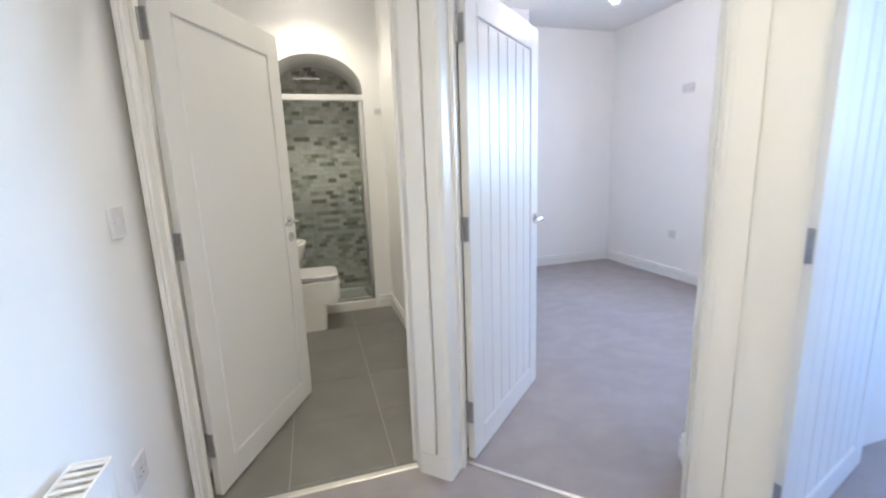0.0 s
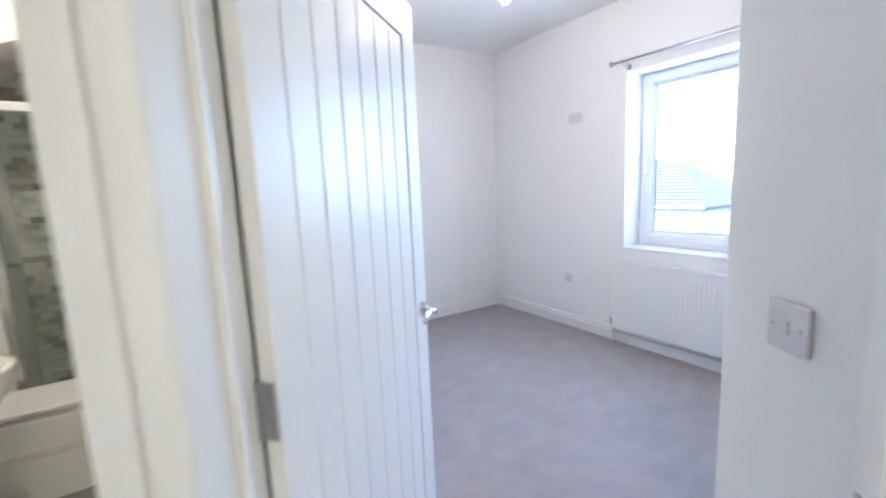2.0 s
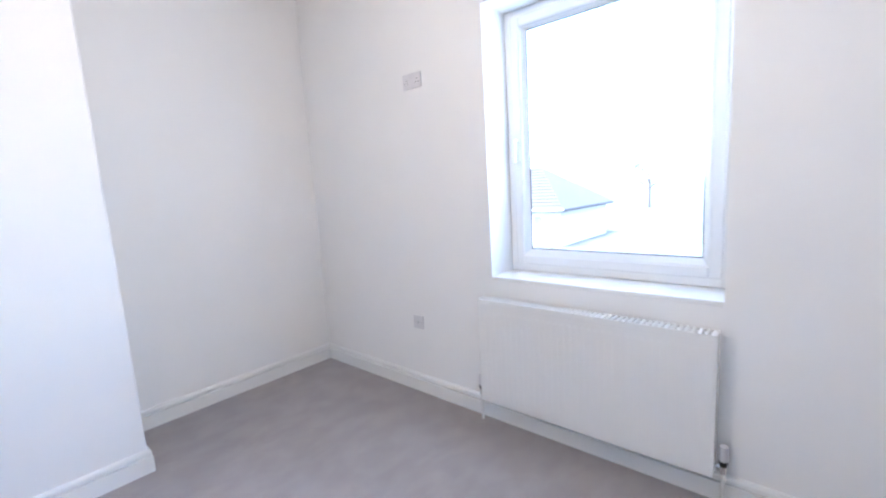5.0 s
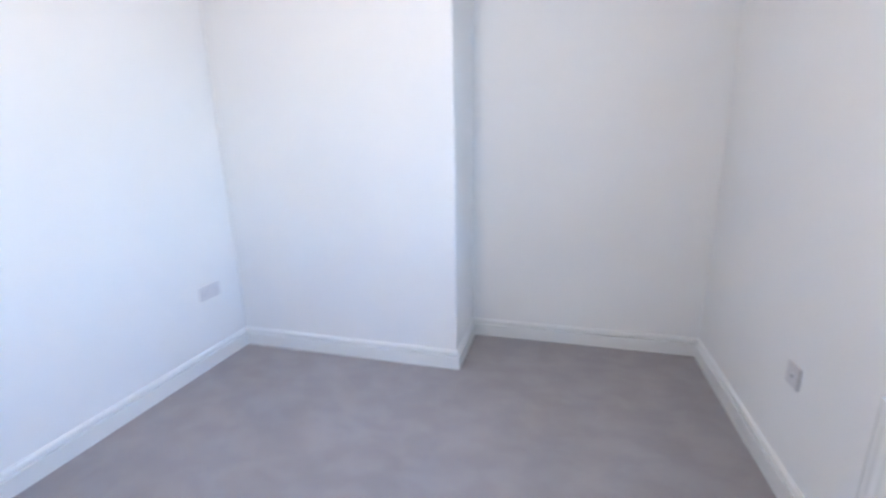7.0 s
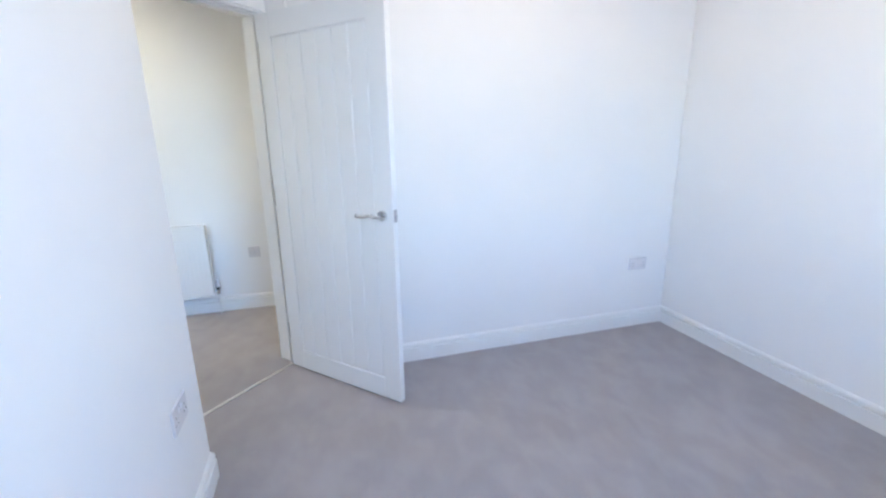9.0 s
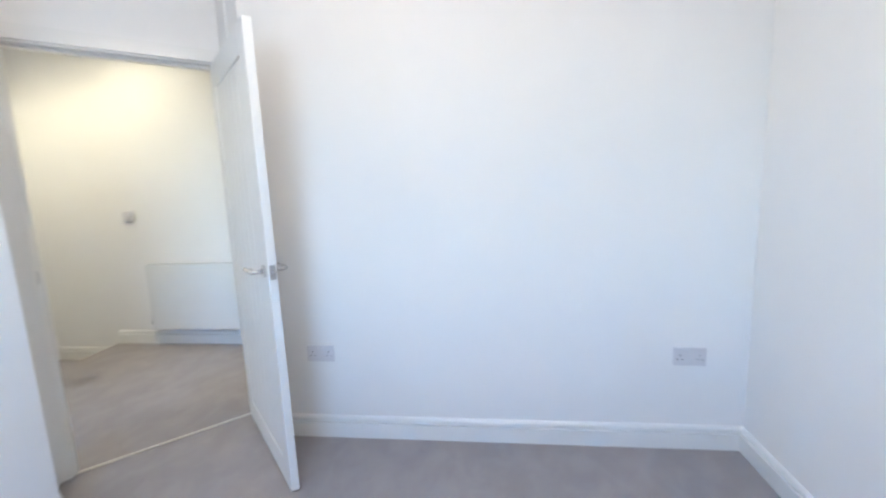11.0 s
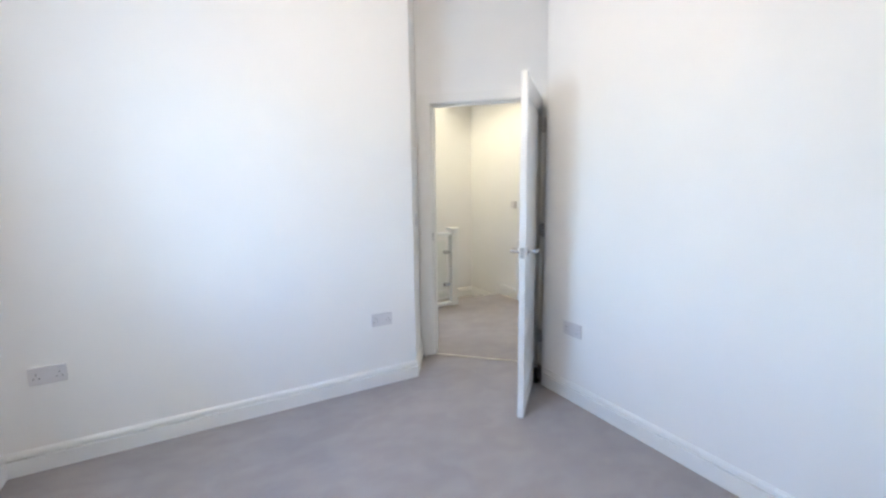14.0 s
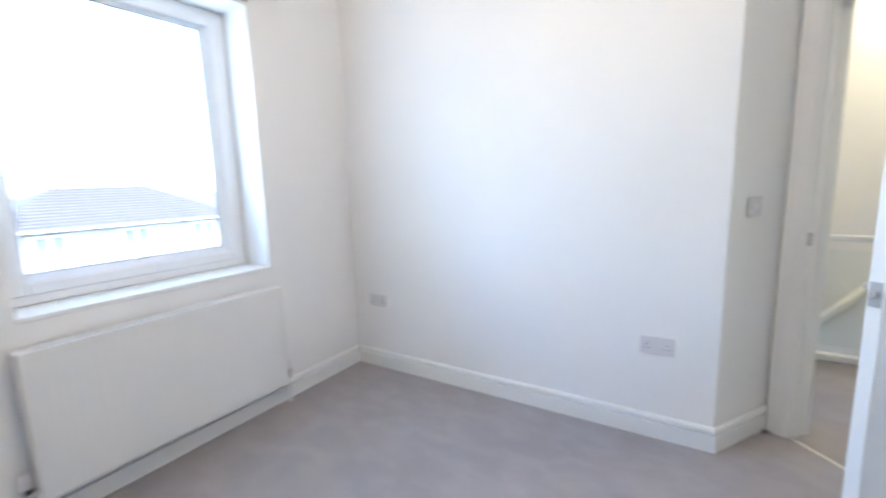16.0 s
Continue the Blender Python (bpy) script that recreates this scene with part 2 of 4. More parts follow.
def mitred(pts, closed=False):
    """For every corner of a path, the unit offset to its left, lengthened for the mitre."""
    pts = [Vector((*p, 0)) for p in pts]
    out = []
    for i in range(len(pts)):
        ds = []
        if i > 0:
            ds.append((pts[i] - pts[i - 1]).normalized())
        if i < len(pts) - 1:
            ds.append((pts[i + 1] - pts[i]).normalized())
        ns = [Vector((-d.y, d.x, 0)) for d in ds]
        n = sum(ns, Vector()).normalized()
        out.append((pts[i], n / max(0.3, n.dot(ns[0]))))
    return out


SKIRT = [(0, 0), (0.018, 0), (0.018, 0.082), (0.005, 0.084), (0.005, 0.0945), (0.016, 0.096), (0.0145, 0.108), (0.009, 0.117), (0, 0.12)]


def skirting(path, label="white moulded skirting board with a grooved top edge", z=0.0):
    bm = bmesh.new()
    cols = []
    for p, n in mitred(path):
        cols.append([bm.verts.new(p + n * a + Vector((0, 0, b + z))) for a, b in SKIRT])
    for u, v in zip(cols, cols[1:]):
        for k in range(len(SKIRT)):
            j = (k + 1) % len(SKIRT)
            bm.faces.new((u[k], v[k], v[j], u[j]))
    bm.faces.new(cols[0])
    bm.faces.new(cols[-1][::-1])
    bmesh.ops.recalc_face_normals(bm, faces=bm.faces[:])
    return structure("baseboard", bm, GLOSS, label, "skirting board")


# ---- plan ----
S = math.sqrt(0.5)
W, L = -2.927, -3.418                       # bedroom's west and south walls
CHX, CHY = -1.425, -0.499                 # chimney breast's corner
U, N = Vector((S, -S, 0)), Vector((S, S, 0))      # along the bedroom doorway, and into the bedroom
HINGE = Vector((-3.121, -3.113, 0))       # hinge side of the bedroom doorway, on the room face
DW, DH = 0.838, 1.981
D3 = Vector((0.55, -0.835, 0)).normalized()       # along the third doorway
N3 = Vector((-D3.y, D3.x, 0))             # away from the landing
J3 = Vector((-2.490, -3.955, 0))          # that doorway's jamb on the landing face
BX0, BX1, BE0 = -4.178, -3.342, -3.036      # bathroom doorway and its east wall
WL, SL = -4.23, -5.75                     # landing's west wall, stairwell's south wall


def xy(v):
    return (v.x, v.y)


def bed(u, n):
    return xy(HINGE + U * u + N * n)


def third(u, n):
    return xy(J3 + D3 * u + N3 * n)


# ---- floors and ceilings ----
bm = bmesh.new()
prism(bm, [(0.05, 0.05), (-3.0, 0.05), (-3.0, -2.9), bed(-0.05, -0.015), bed(DW + 0.05, -0.015), (-2.2, -3.5), (0.05, -3.5)], -0.20, 0.0)
structure("floor_bedroom", bm, CARPET, "grey short-pile bedroom carpet with brushed pile marks", "carpet")
bm = bmesh.new()
prism(bm, [(WL - 0.05, -5.07), (-3.5, -5.07), (-3.4, -4.99), (-1.83, -4.99), (-1.6, -4.6), (-2.35, -3.8), bed(DW + 0.05, -0.019), bed(-0.05, -0.019), (-3.32, -3.07), (WL - 0.05, -3.07)], -0.20, 0.0)
structure("floor_landing", bm, CARPET, "grey short-pile landing carpet", "carpet")
bm = bmesh.new()
prism(bm, [(WL - 0.1, -3.066), (-3.0, -3.066), (-3.0, -0.2), (WL - 0.1, -0.2)], -0.20, -0.0022)
bath_floor = structure("floor_bathroom", bm, GROUT, "grey square floor tiles with pale grout in the bathroom", "tiled floor")
bm = bmesh.new()
prism(bm, [(-2.38, -3.9), (-2.2, -3.62), (0.05, -3.62), (0.05, -6), (-1.2, -6), (-1.55, -4.75), (-2.3, -4.2)], -0.2, -0.004)
structure("floor_next_room", bm, CARPET, "grey carpet in the room next door", "carpet")
bm = one_box((-4.6, -6.2, H), (0.4, 0.4, H + 0.2))
structure("ceiling", bm, CEIL, "plain white plastered ceiling", "ceiling")

# ---- walls ----
WY0, WY1, WZ0, WZ1 = -2.736, -1.656, 0.837, 2.242      # bedroom window opening
bm = bmesh.new()
box(bm, (0, -4.2, -0.2), (0.300, WY0, H))
box(bm, (0, -6.1, -0.2), (0.300, -5.4, H))
box(bm, (0, -5.4, -0.2), (0.300, -4.2, WZ0))
box(bm, (0, -5.4, WZ1), (0.300, -4.2, H))
box(bm, (0, WY1, -0.2), (0.300, 0.4, H))
box(bm, (0, WY0, -0.2), (0.300, WY1, WZ0 - 0.022))
box(bm, (0, WY0, WZ1), (0.300, WY1, H))
structure("wall_east", bm, PAINT, "matt white bedroom wall with a deep window opening", "wall")
structure("wall_north", one_box((CHX, 0, -0.2), (0, 0.3, H)), PAINT, "matt white alcove wall beside the chimney breast", "wall")
structure("chimney_breast", one_box((W, CHY, -0.2), (CHX, 0.3, H), 0.004), PAINT, "matt white plastered chimney breast", "wall")
bm = prism(bmesh.new(), [(W, 0.3), (W, -2.85), bed(-0.03, 0), bed(-0.03, -0.13), bed(-0.143, -0.13), (BX1 + 0.027, -3.098), (BX1 + 0.027, -2.983), (BE0, -2.983), (BE0, 0.3)], -0.2, H)
structure("wall_west", bm, PAINT, "matt white partition between bedroom and bathroom", "wall")
bm = prism(bmesh.new(), [(0, L), (-2.222, L), bed(DW + 0.115, 0), bed(DW + 0.03, 0), bed(DW + 0.03, -0.13), bed(DW + 0.16, -0.13), third(-0.03, 0), third(-0.03, 0.13), (-2.2, -3.62), (0, -3.62)], -0.2, H)
structure("wall_south", bm, PAINT, "matt white bedroom wall ending in an angled return", "wall")
bm = prism(bmesh.new(), [bed(-0.03, 0), bed(DW + 0.03, 0), bed(DW + 0.03, -0.13), bed(-0.03, -0.13)], DH + 0.045, H)
structure("wall_over_door_1", bm, PAINT, "matt white wall above the bedroom doorway", "wall")
bm = prism(bmesh.new(), [third(-0.03, 0), third(0.868, 0), third(0.868, 0.13), third(-0.03, 0.13)], DH + 0.045, H)
structure("wall_over_door_3", bm, PAINT, "matt white wall above the third doorway", "wall")
bm = prism(bmesh.new(), [third(0.868, 0), third(2.1, 0), third(2.1, 0.13), third(0.868, 0.13)], -2.9, H)
structure("wall_next_room", bm, PAINT, "matt white landing wall beyond the third doorway", "wall")
bm = one_box((BX0 - 0.048, -3.098, DH + 0.045), (BX1 + 0.027, -2.983, H))
structure("wall_over_door_2", bm, PAINT, "matt white wall above the bathroom doorway", "wall")
bm = one_box((WL - 0.2, -6.0, -2.9), (WL, 0.3, H))
structure("wall_landing_west", bm, PAINT, "matt white landing wall carrying the radiator", "wall")
structure("wall_stairwell", one_box((WL, SL - 0.2, -2.9), (0.0, SL, H)), PAINT, "matt white wall down the stairwell", "wall")
# shower recess with a segmental arch over its opening
SX0, SX1, SY, SB = -3.985, -3.193, -0.811, -0.28
bm = bmesh.new()
box(bm, (SX1, SY, -0.2), (BE0, 0.3, H))
box(bm, (WL, SY, -0.2), (SX0, 0.3, H))
cxm, half = (SX0 + SX1) / 2, (SX1 - SX0) / 2
arch = [(cxm - half * math.cos(math.pi * k / 32), 1.955 + 0.29 * math.sin(math.pi * k / 32)) for k in range(33)]
low = [[bm.verts.new((x, y, z)) for x, z in arch] for y in (SY, SB)]
high = [[bm.verts.new((x, y, H)) for x, z in arch] for y in (SY, SB)]
for k in range(32):
    bm.faces.new((low[0][k], low[0][k + 1], low[1][k + 1], low[1][k]))
    for s_ in (0, 1):
        bm.faces.new((low[s_][k], low[s_][k + 1], high[s_][k + 1], high[s_][k]))
bmesh.ops.recalc_face_normals(bm, faces=bm.faces[:])
structure("wall_bathroom_end", bm, PAINT, "cream-lit white wall with an arched shower recess", "wall")
shower_wall = structure("wall_shower", one_box((SX0, SB, -0.2), (SX1, -0.12, H)), MGROUT, "shower wall of small green-grey brick mosaic tiles", "tiled wall")
# closing walls of the room next door, with its own window opening to the day
bm = bmesh.new()
box(bm, (-1.25, -6.1, -0.2), (0.0, -5.95, H))
structure("wall_next_room_end", bm, PAINT, "plain white wall closing the room next door", "wall")

# skirting boards; the path keeps the room on its left
skirting([(W, -2.84), (W, -2.75), (W, CHY), (CHX, CHY), (CHX, 0), (0, 0), (0, L), (-2.222, L), bed(DW + 0.108, 0.018)][::-1])
skirting([(WL, -5.07), (WL, -3.13)][::-1])
skirting([(BE0, -2.98), (BE0, SY), (SX1 + 0.03, SY)])
skirting([(WL, -5.072), (WL, SL), (-3.53, SL)], "white skirting board round the winder step", -0.165)


# ---- small fittings ----
def lever(parent, x, z, side, reach):
    """A lever handle on its rose; side is the face's offset, reach the way the lever points."""
    h = part("handle_rose", rod(bmesh.new(), (x, side, z), (x, side + math.copysign(0.010, side), z), 0.026, 24), CHROME, parent, "round chrome handle rose")
    s = math.copysign(1, side)
    pts = [(x, side, z), (x, side + s * 0.045, z), (x + reach * 0.012, side + s * 0.055, z)]
    pts += [(x + reach * d, side + s * (0.055 - 0.012 * math.sin(math.pi * d / 0.13)), z + 0.006 * math.sin(math.tau * d / 0.13)) for d in (0.03, 0.05, 0.07, 0.09, 0.11, 0.125)]
    part("lever", tube(bmesh.new(), pts, 0.0085), CHROME, h, "curved chrome lever", True)


def door(name, origin, angle, closed_dir, boards, label, latch_z=1.0, lock=False, flip=1):
    """A leaf hung at origin; local x runs from hinge to latch, local y points to the landing."""
    ob = empty(name, pose(origin.x, origin.y, 0, 0, 0, math.degrees(math.atan2(closed_dir.y, closed_dir.x)) + angle), label, "door", "structure")
    w, h, z0, t = DW - 0.006, DH - 0.004, 0.010, 0.035
    y0, y1 = -t if flip > 0 else 0, 0 if flip > 0 else t
    sx, tr, br = 0.105, 0.115, 0.115
    part("stile", one_box((0.006, y0, z0), (sx, y1, h), 0.002), DOORW, ob)
    part("stile", one_box((w - sx, y0, z0), (w, y1, h), 0.002), DOORW, ob)
    part("rail", one_box((sx, y0, h - tr), (w - sx, y1, h), 0.0015), DOORW, ob)
    part("rail", one_box((sx, y0, z0), (w - sx, y1, z0 + br), 0.0015), DOORW, ob)
    part("core", one_box((sx, y0 + 0.009, z0 + br), (w - sx, y1 - 0.009, h - tr)), DOORW, ob)
    bw = (w - 2 * sx - 0.012) / boards
    for k in range(boards):
        part("board", one_box((sx + 0.006 + k * bw + 0.0012, y0 + 0.003, z0 + br + 0.006), (sx + 0.006 + (k + 1) * bw - 0.0012, y1 - 0.003, h - tr - 0.006), 0.0048), DOORW, ob)
    lx = w - 0.062
    lever(ob, lx, latch_z, y0, -1)
    lever(ob, lx, latch_z, y1 if y1 > 0 else 1e-4, -1)
    part("latch_plate", one_box((w - 0.001, (y0 + y1) / 2 - 0.0125, latch_z - 0.03), (w + 0.0015, (y0 + y1) / 2 + 0.0125, latch_z + 0.03)), STEEL, ob, "steel latch plate in the door edge")
    part("latch_bolt", one_box((w, (y0 + y1) / 2 - 0.006, latch_z - 0.009), (w + 0.010, (y0 + y1) / 2 + 0.006, latch_z + 0.009), 0.003), CHROME, ob)
    if lock:
        for y in (y0 - 0.008, y1):
            part("lock_rose", rod(bmesh.new(), (lx, y, latch_z - 0.085), (lx, y + 0.008, latch_z - 0.085), 0.026, 24), CHROME, ob, "round chrome turn-lock rose")
            part("lock_slot", one_box((lx - 0.004, y - 0.002, latch_z - 0.092), (lx + 0.004, y + 0.010, latch_z - 0.078)), STEEL, ob)
    for z in (0.24, 1.05, 1.80):
        hb = bmesh.new()
        rod(hb, (0.0, 0.0, z - 0.05), (0.0, 0.0, z + 0.05), 0.006, 10)
        box(hb, (-0.002, y0 + 0.004, z - 0.05), (0.0015, y1 - 0.002, z + 0.05))
        part("hinge", hb, STEEL, ob, "brushed steel butt hinge")
    return ob


def frame_boards(name, at, width, depth, side_in, label, stop_at, archs=(True, True)):
    """Lining, stops and architraves of a doorway; at(u, n) gives plan points, n runs 0 to -depth (or to depth)."""
    ob = empty(name, pose(0, 0, 0), label, "door frame", "structure")
    top = DH + 0.012
    lo, hi = (0.0, depth) if depth > 0 else (depth, 0.0)

    def post(nm, u0, u1, n0, n1, z0, z1, mat=GLOSS):
        part(nm, prism(bmesh.new(), [at(u0, n0), at(u1, n0), at(u1, n1), at(u0, n1)], z0, z1), mat, ob)
    post("lining", -0.030, -0.002, lo - 0.002, hi + 0.002, 0, top)
    post("lining", width + 0.002, width + 0.030, lo - 0.002, hi + 0.002, 0, top)
    post("lining_head", -0.030, width + 0.030, lo - 0.002, hi + 0.002, top, top + 0.033)
    s0, s1 = stop_at
    post("stop", -0.002, 0.010, s0, s1, 0, top)
    post("stop", width - 0.010, width + 0.002, s0, s1, 0, top)
    post("stop", 0.010, width - 0.010, s0, s1, top - 0.012, top)
    return ob, post


# ---- doorways ----
f1, post1 = frame_boards("door_frame_1", bed, DW, -0.13, 1, "white painted lining and architrave of the bedroom doorway", (-0.055, -0.040))
part("architrave", prism(bmesh.new(), [(BX1 + 0.002, -3.104), (BX1 + 0.003, -3.112), (BX1 + 0.008, -3.118), bed(-0.082, -0.151), bed(-0.077, -0.148), bed(-0.077, -0.132), (BX1 + 0.002, -3.100)], 0.1, DH + 0.085), GLOSS, f1)
part("architrave", prism(bmesh.new(), [bed(-0.067, -0.148), bed(-0.062, -0.151), bed(-0.022, -0.151), bed(-0.012, -0.149), bed(-0.005, -0.144), bed(-0.001, -0.135), bed(-0.001, -0.1325), bed(-0.067, -0.1325)], 0.1, DH + 0.085), GLOSS, f1)
post1("architrave", DW + 0.012, DW + 0.090, -0.145, -0.132, 0, DH + 0.085)
post1("architrave", DW + 0.024, DW + 0.090, -0.151, -0.1452, 0, DH + 0.085)
post1("architrave", -0.012, DW + 0.012, -0.145, -0.132, DH + 0.015, DH + 0.085)
post1("architrave", -0.012, DW + 0.012, 0.002, 0.016, DH + 0.022, DH + 0.085)
post1("architrave", -0.034, -0.012, 0.002, 0.013, 0, DH + 0.075)
post1("architrave", DW + 0.012, DW + 0.088, 0.002, 0.016, 0, DH + 0.085)
post1("architrave", DW + 0.030, DW + 0.088, 0.0162, 0.021, 0, DH + 0.085)

for z in (0.24, 1.05, 1.80):
    part("hinge_flap", prism(bmesh.new(), [bed(-0.032, 0.0132), bed(-0.010, 0.0132), bed(-0.010, 0.0155), bed(-0.032, 0.0155)], z - 0.05, z + 0.05), STEEL, f1, "brushed steel hinge flap")


def bath(u, n):
    return (BX0 + u, -2.983 + n)


f2, post2 = frame_boards("door_frame_2", bath, BX1 - BX0, -0.115, 1, "white painted lining and architrave of the bathroom doorway", (-0.055, -0.040))
post2("architrave", -0.018, BX1 - BX0 + 0.010, -0.129, -0.117, DH + 0.015, DH + 0.085)
post2("architrave", -0.020, -0.010, -0.129, -0.117, 0, DH + 0.085)
part("plinth_block", prism(bmesh.new(), [(BX1 + 0.001, -3.106), (BX1 + 0.007, -3.121), bed(-0.080, -0.154), bed(-0.022, -0.154), bed(-0.010, -0.151), bed(-0.003, -0.145), bed(0.0, -0.134), bed(0.0, -0.133), (BX1 + 0.001, -3.101)], 0, 0.1), GLOSS, f2)
f3, post3 = frame_boards("door_frame_3", third, DW, 0.13, 1, "white painted lining and architrave of the third doorway", (0.075, 0.09))
post3("architrave", -0.125, -0.012, -0.014, -0.002, 0, DH + 0.085)
post3("architrave", -0.105, -0.030, -0.020, -0.0142, 0, DH + 0.085)
post3("architrave", DW + 0.012, DW + 0.090, -0.014, -0.002, 0, DH + 0.085)
post3("architrave", -0.012, DW + 0.012, -0.014, -0.002, DH + 0.015, DH + 0.085)
part("strike_plate", prism(bmesh.new(), [bed(DW + 0.0005, -0.030), bed(DW + 0.002, -0.030), bed(DW + 0.002, -0.006), bed(DW + 0.0005, -0.006)], 0.95, 1.01), STEEL, f1, "steel strike plate")
part("threshold_strip", prism(bmesh.new(), [bed(0.0, -0.026), bed(DW, -0.026), bed(DW, -0.008), bed(0.0, -0.008)], 0.0, 0.005), BRASS, f1, "pale metal carpet bar")
part("threshold_strip", one_box((BX0, -3.085, -0.012), (BX1, -3.055, 0.006), 0.002), BRASS, f2, "pale metal bar between carpet and tiles")

d1 = door("door_1", HINGE + N * 0.004, 87.4, U, 6, "white boarded cottage-style door standing wide open into the bedroom", 1.0)
d2 = door("door_2", Vector((BX0 + 0.002, -2.979, 0)), 64.6, Vector((1, 0, 0)), 1, "white panelled bathroom door standing open", 1.04, True)
d3 = door("door_3", J3 + N3 * 0.134, 72, D3, 6, "white boarded door standing open into the room next door", 1.0)
bm = bmesh.new()
box(bm, (-0.02, -0.012, 0), (0.02, 0.012, 0.10), 0.006)
box(bm, (-0.028, -0.028, 0), (0.028, 0.028, 0.012), 0.004)
wedge = tagged(part("door_stop", bm, BLACK), "small black rubber door stop on the carpet behind the door", "door stop")
wedge.matrix_world = pose(-2.905, -2.905, 0.0, 0, 0, 20)


# ---- sockets and switches: built facing local -y, on the wall at local y = 0 ----
def plate(bm, w, h, d=0.009):
    return box(bm, (-w / 2, -d, -h / 2), (w / 2, 0, h / 2), 0.0025, 2)


def double_socket():
    ob = empty("double_socket", pose(0, 0, 0), "white plastic double power socket on the wall", "socket", group="double sockets")
    part("faceplate", plate(bmesh.new(), 0.147, 0.087), PLAST, ob)
    for s in (-1, 1):
        part("rocker", one_box((s * 0.012 - 0.006, -0.013, 0.014), (s * 0.012 + 0.006, -0.0085, 0.034), 0.0015), PLAST, ob)
        for dx, dz, w, h in ((0, 0.008, 0.004, 0.008), (-0.011, -0.012, 0.007, 0.004), (0.011, -0.012, 0.007, 0.004)):
            x = s * 0.044 + dx
            part("socket_hole", one_box((x - w / 2, -0.0096, dz - h / 2), (x + w / 2, -0.0085, dz + h / 2)), SLOT, ob)
    return ob


def single_plate(name, label, category, kind):
    ob = empty(name, pose(0, 0, 0), label, category)
    part("faceplate", plate(bmesh.new(), 0.087, 0.087), PLAST, ob)
    if kind == "switch":
        part("rocker", one_box((-0.007, -0.0135, -0.013), (0.007, -0.0085, 0.013), 0.002), PLAST, ob)
    elif kind == "outlet":
        part("outlet", rod(bmesh.new(), (0, -0.013, 0), (0, -0.0085, 0), 0.009, 16), GREYP, ob)
    elif kind == "socket":
        part("rocker", one_box((0.016, -0.013, 0.012), (0.028, -0.0085, 0.032), 0.0015), PLAST, ob)
        for dx, dz in ((0, 0.008), (-0.011, -0.012), (0.011, -0.012)):
            part("socket_hole", one_box((dx - 0.003, -0.0096, dz - 0.002), (dx + 0.003, -0.0085, dz + 0.003)), SLOT, ob)
    for x in (-0.03, 0.03):
        part("screw", rod(bmesh.new(), (x, -0.0100, 0), (x, -0.0088, 0), 0.003, 10), STEEL, ob)
    return ob


ds = double_socket()
ds.matrix_world = pose(W, -0.757, 0.471, 0, 0, 90)
for x, y, z, r in ((W, -2.584, 0.471, 90), (-0.218, L, 0.485, 180), (-1.969, L, 0.474, 180), (0, -1.146, 1.967, -90)):
    c = copy_thing(ds, pose(x, y, z, 0, 0, r))
    if z > 1:
        tagged(c, "white double wall plate set high beside the window")
o = single_plate("outlet_plate", "small white square outlet plate low on the wall", "socket", "outlet")
o.matrix_world = pose(0, -1.065, 0.478, 0, 0, -90)
o = single_plate("light_switch", "white plastic light switch on the angled return wall", "light switch", "switch")
o.matrix_world = pose(-2.3155, -3.5655, 1.138, 0, 0, 238.2)
o = single_plate("light_switch", "white plastic light switch on the landing wall", "light switch", "switch")
o.matrix_world = pose(WL, -3.28, 1.18, 0, 0, 90)
o = single_plate("landing_socket", "white plastic single socket low on the landing wall", "socket", "socket")
o.matrix_world = pose(WL, -3.43, 0.48, 0, 0, 90)
o = empty("thermostat", pose(WL, -4.80, 1.15, 0, 0, 90), "small white room thermostat on the landing wall", "thermostat")
part("case", box(bmesh.new(), (-0.042, -0.026, -0.042), (0.042, 0, 0.042), 0.006, 2), PLAST, o)
part("dial", rod(bmesh.new(), (0, -0.034, 0), (0, -0.025, 0), 0.024, 24), PLAST, o)


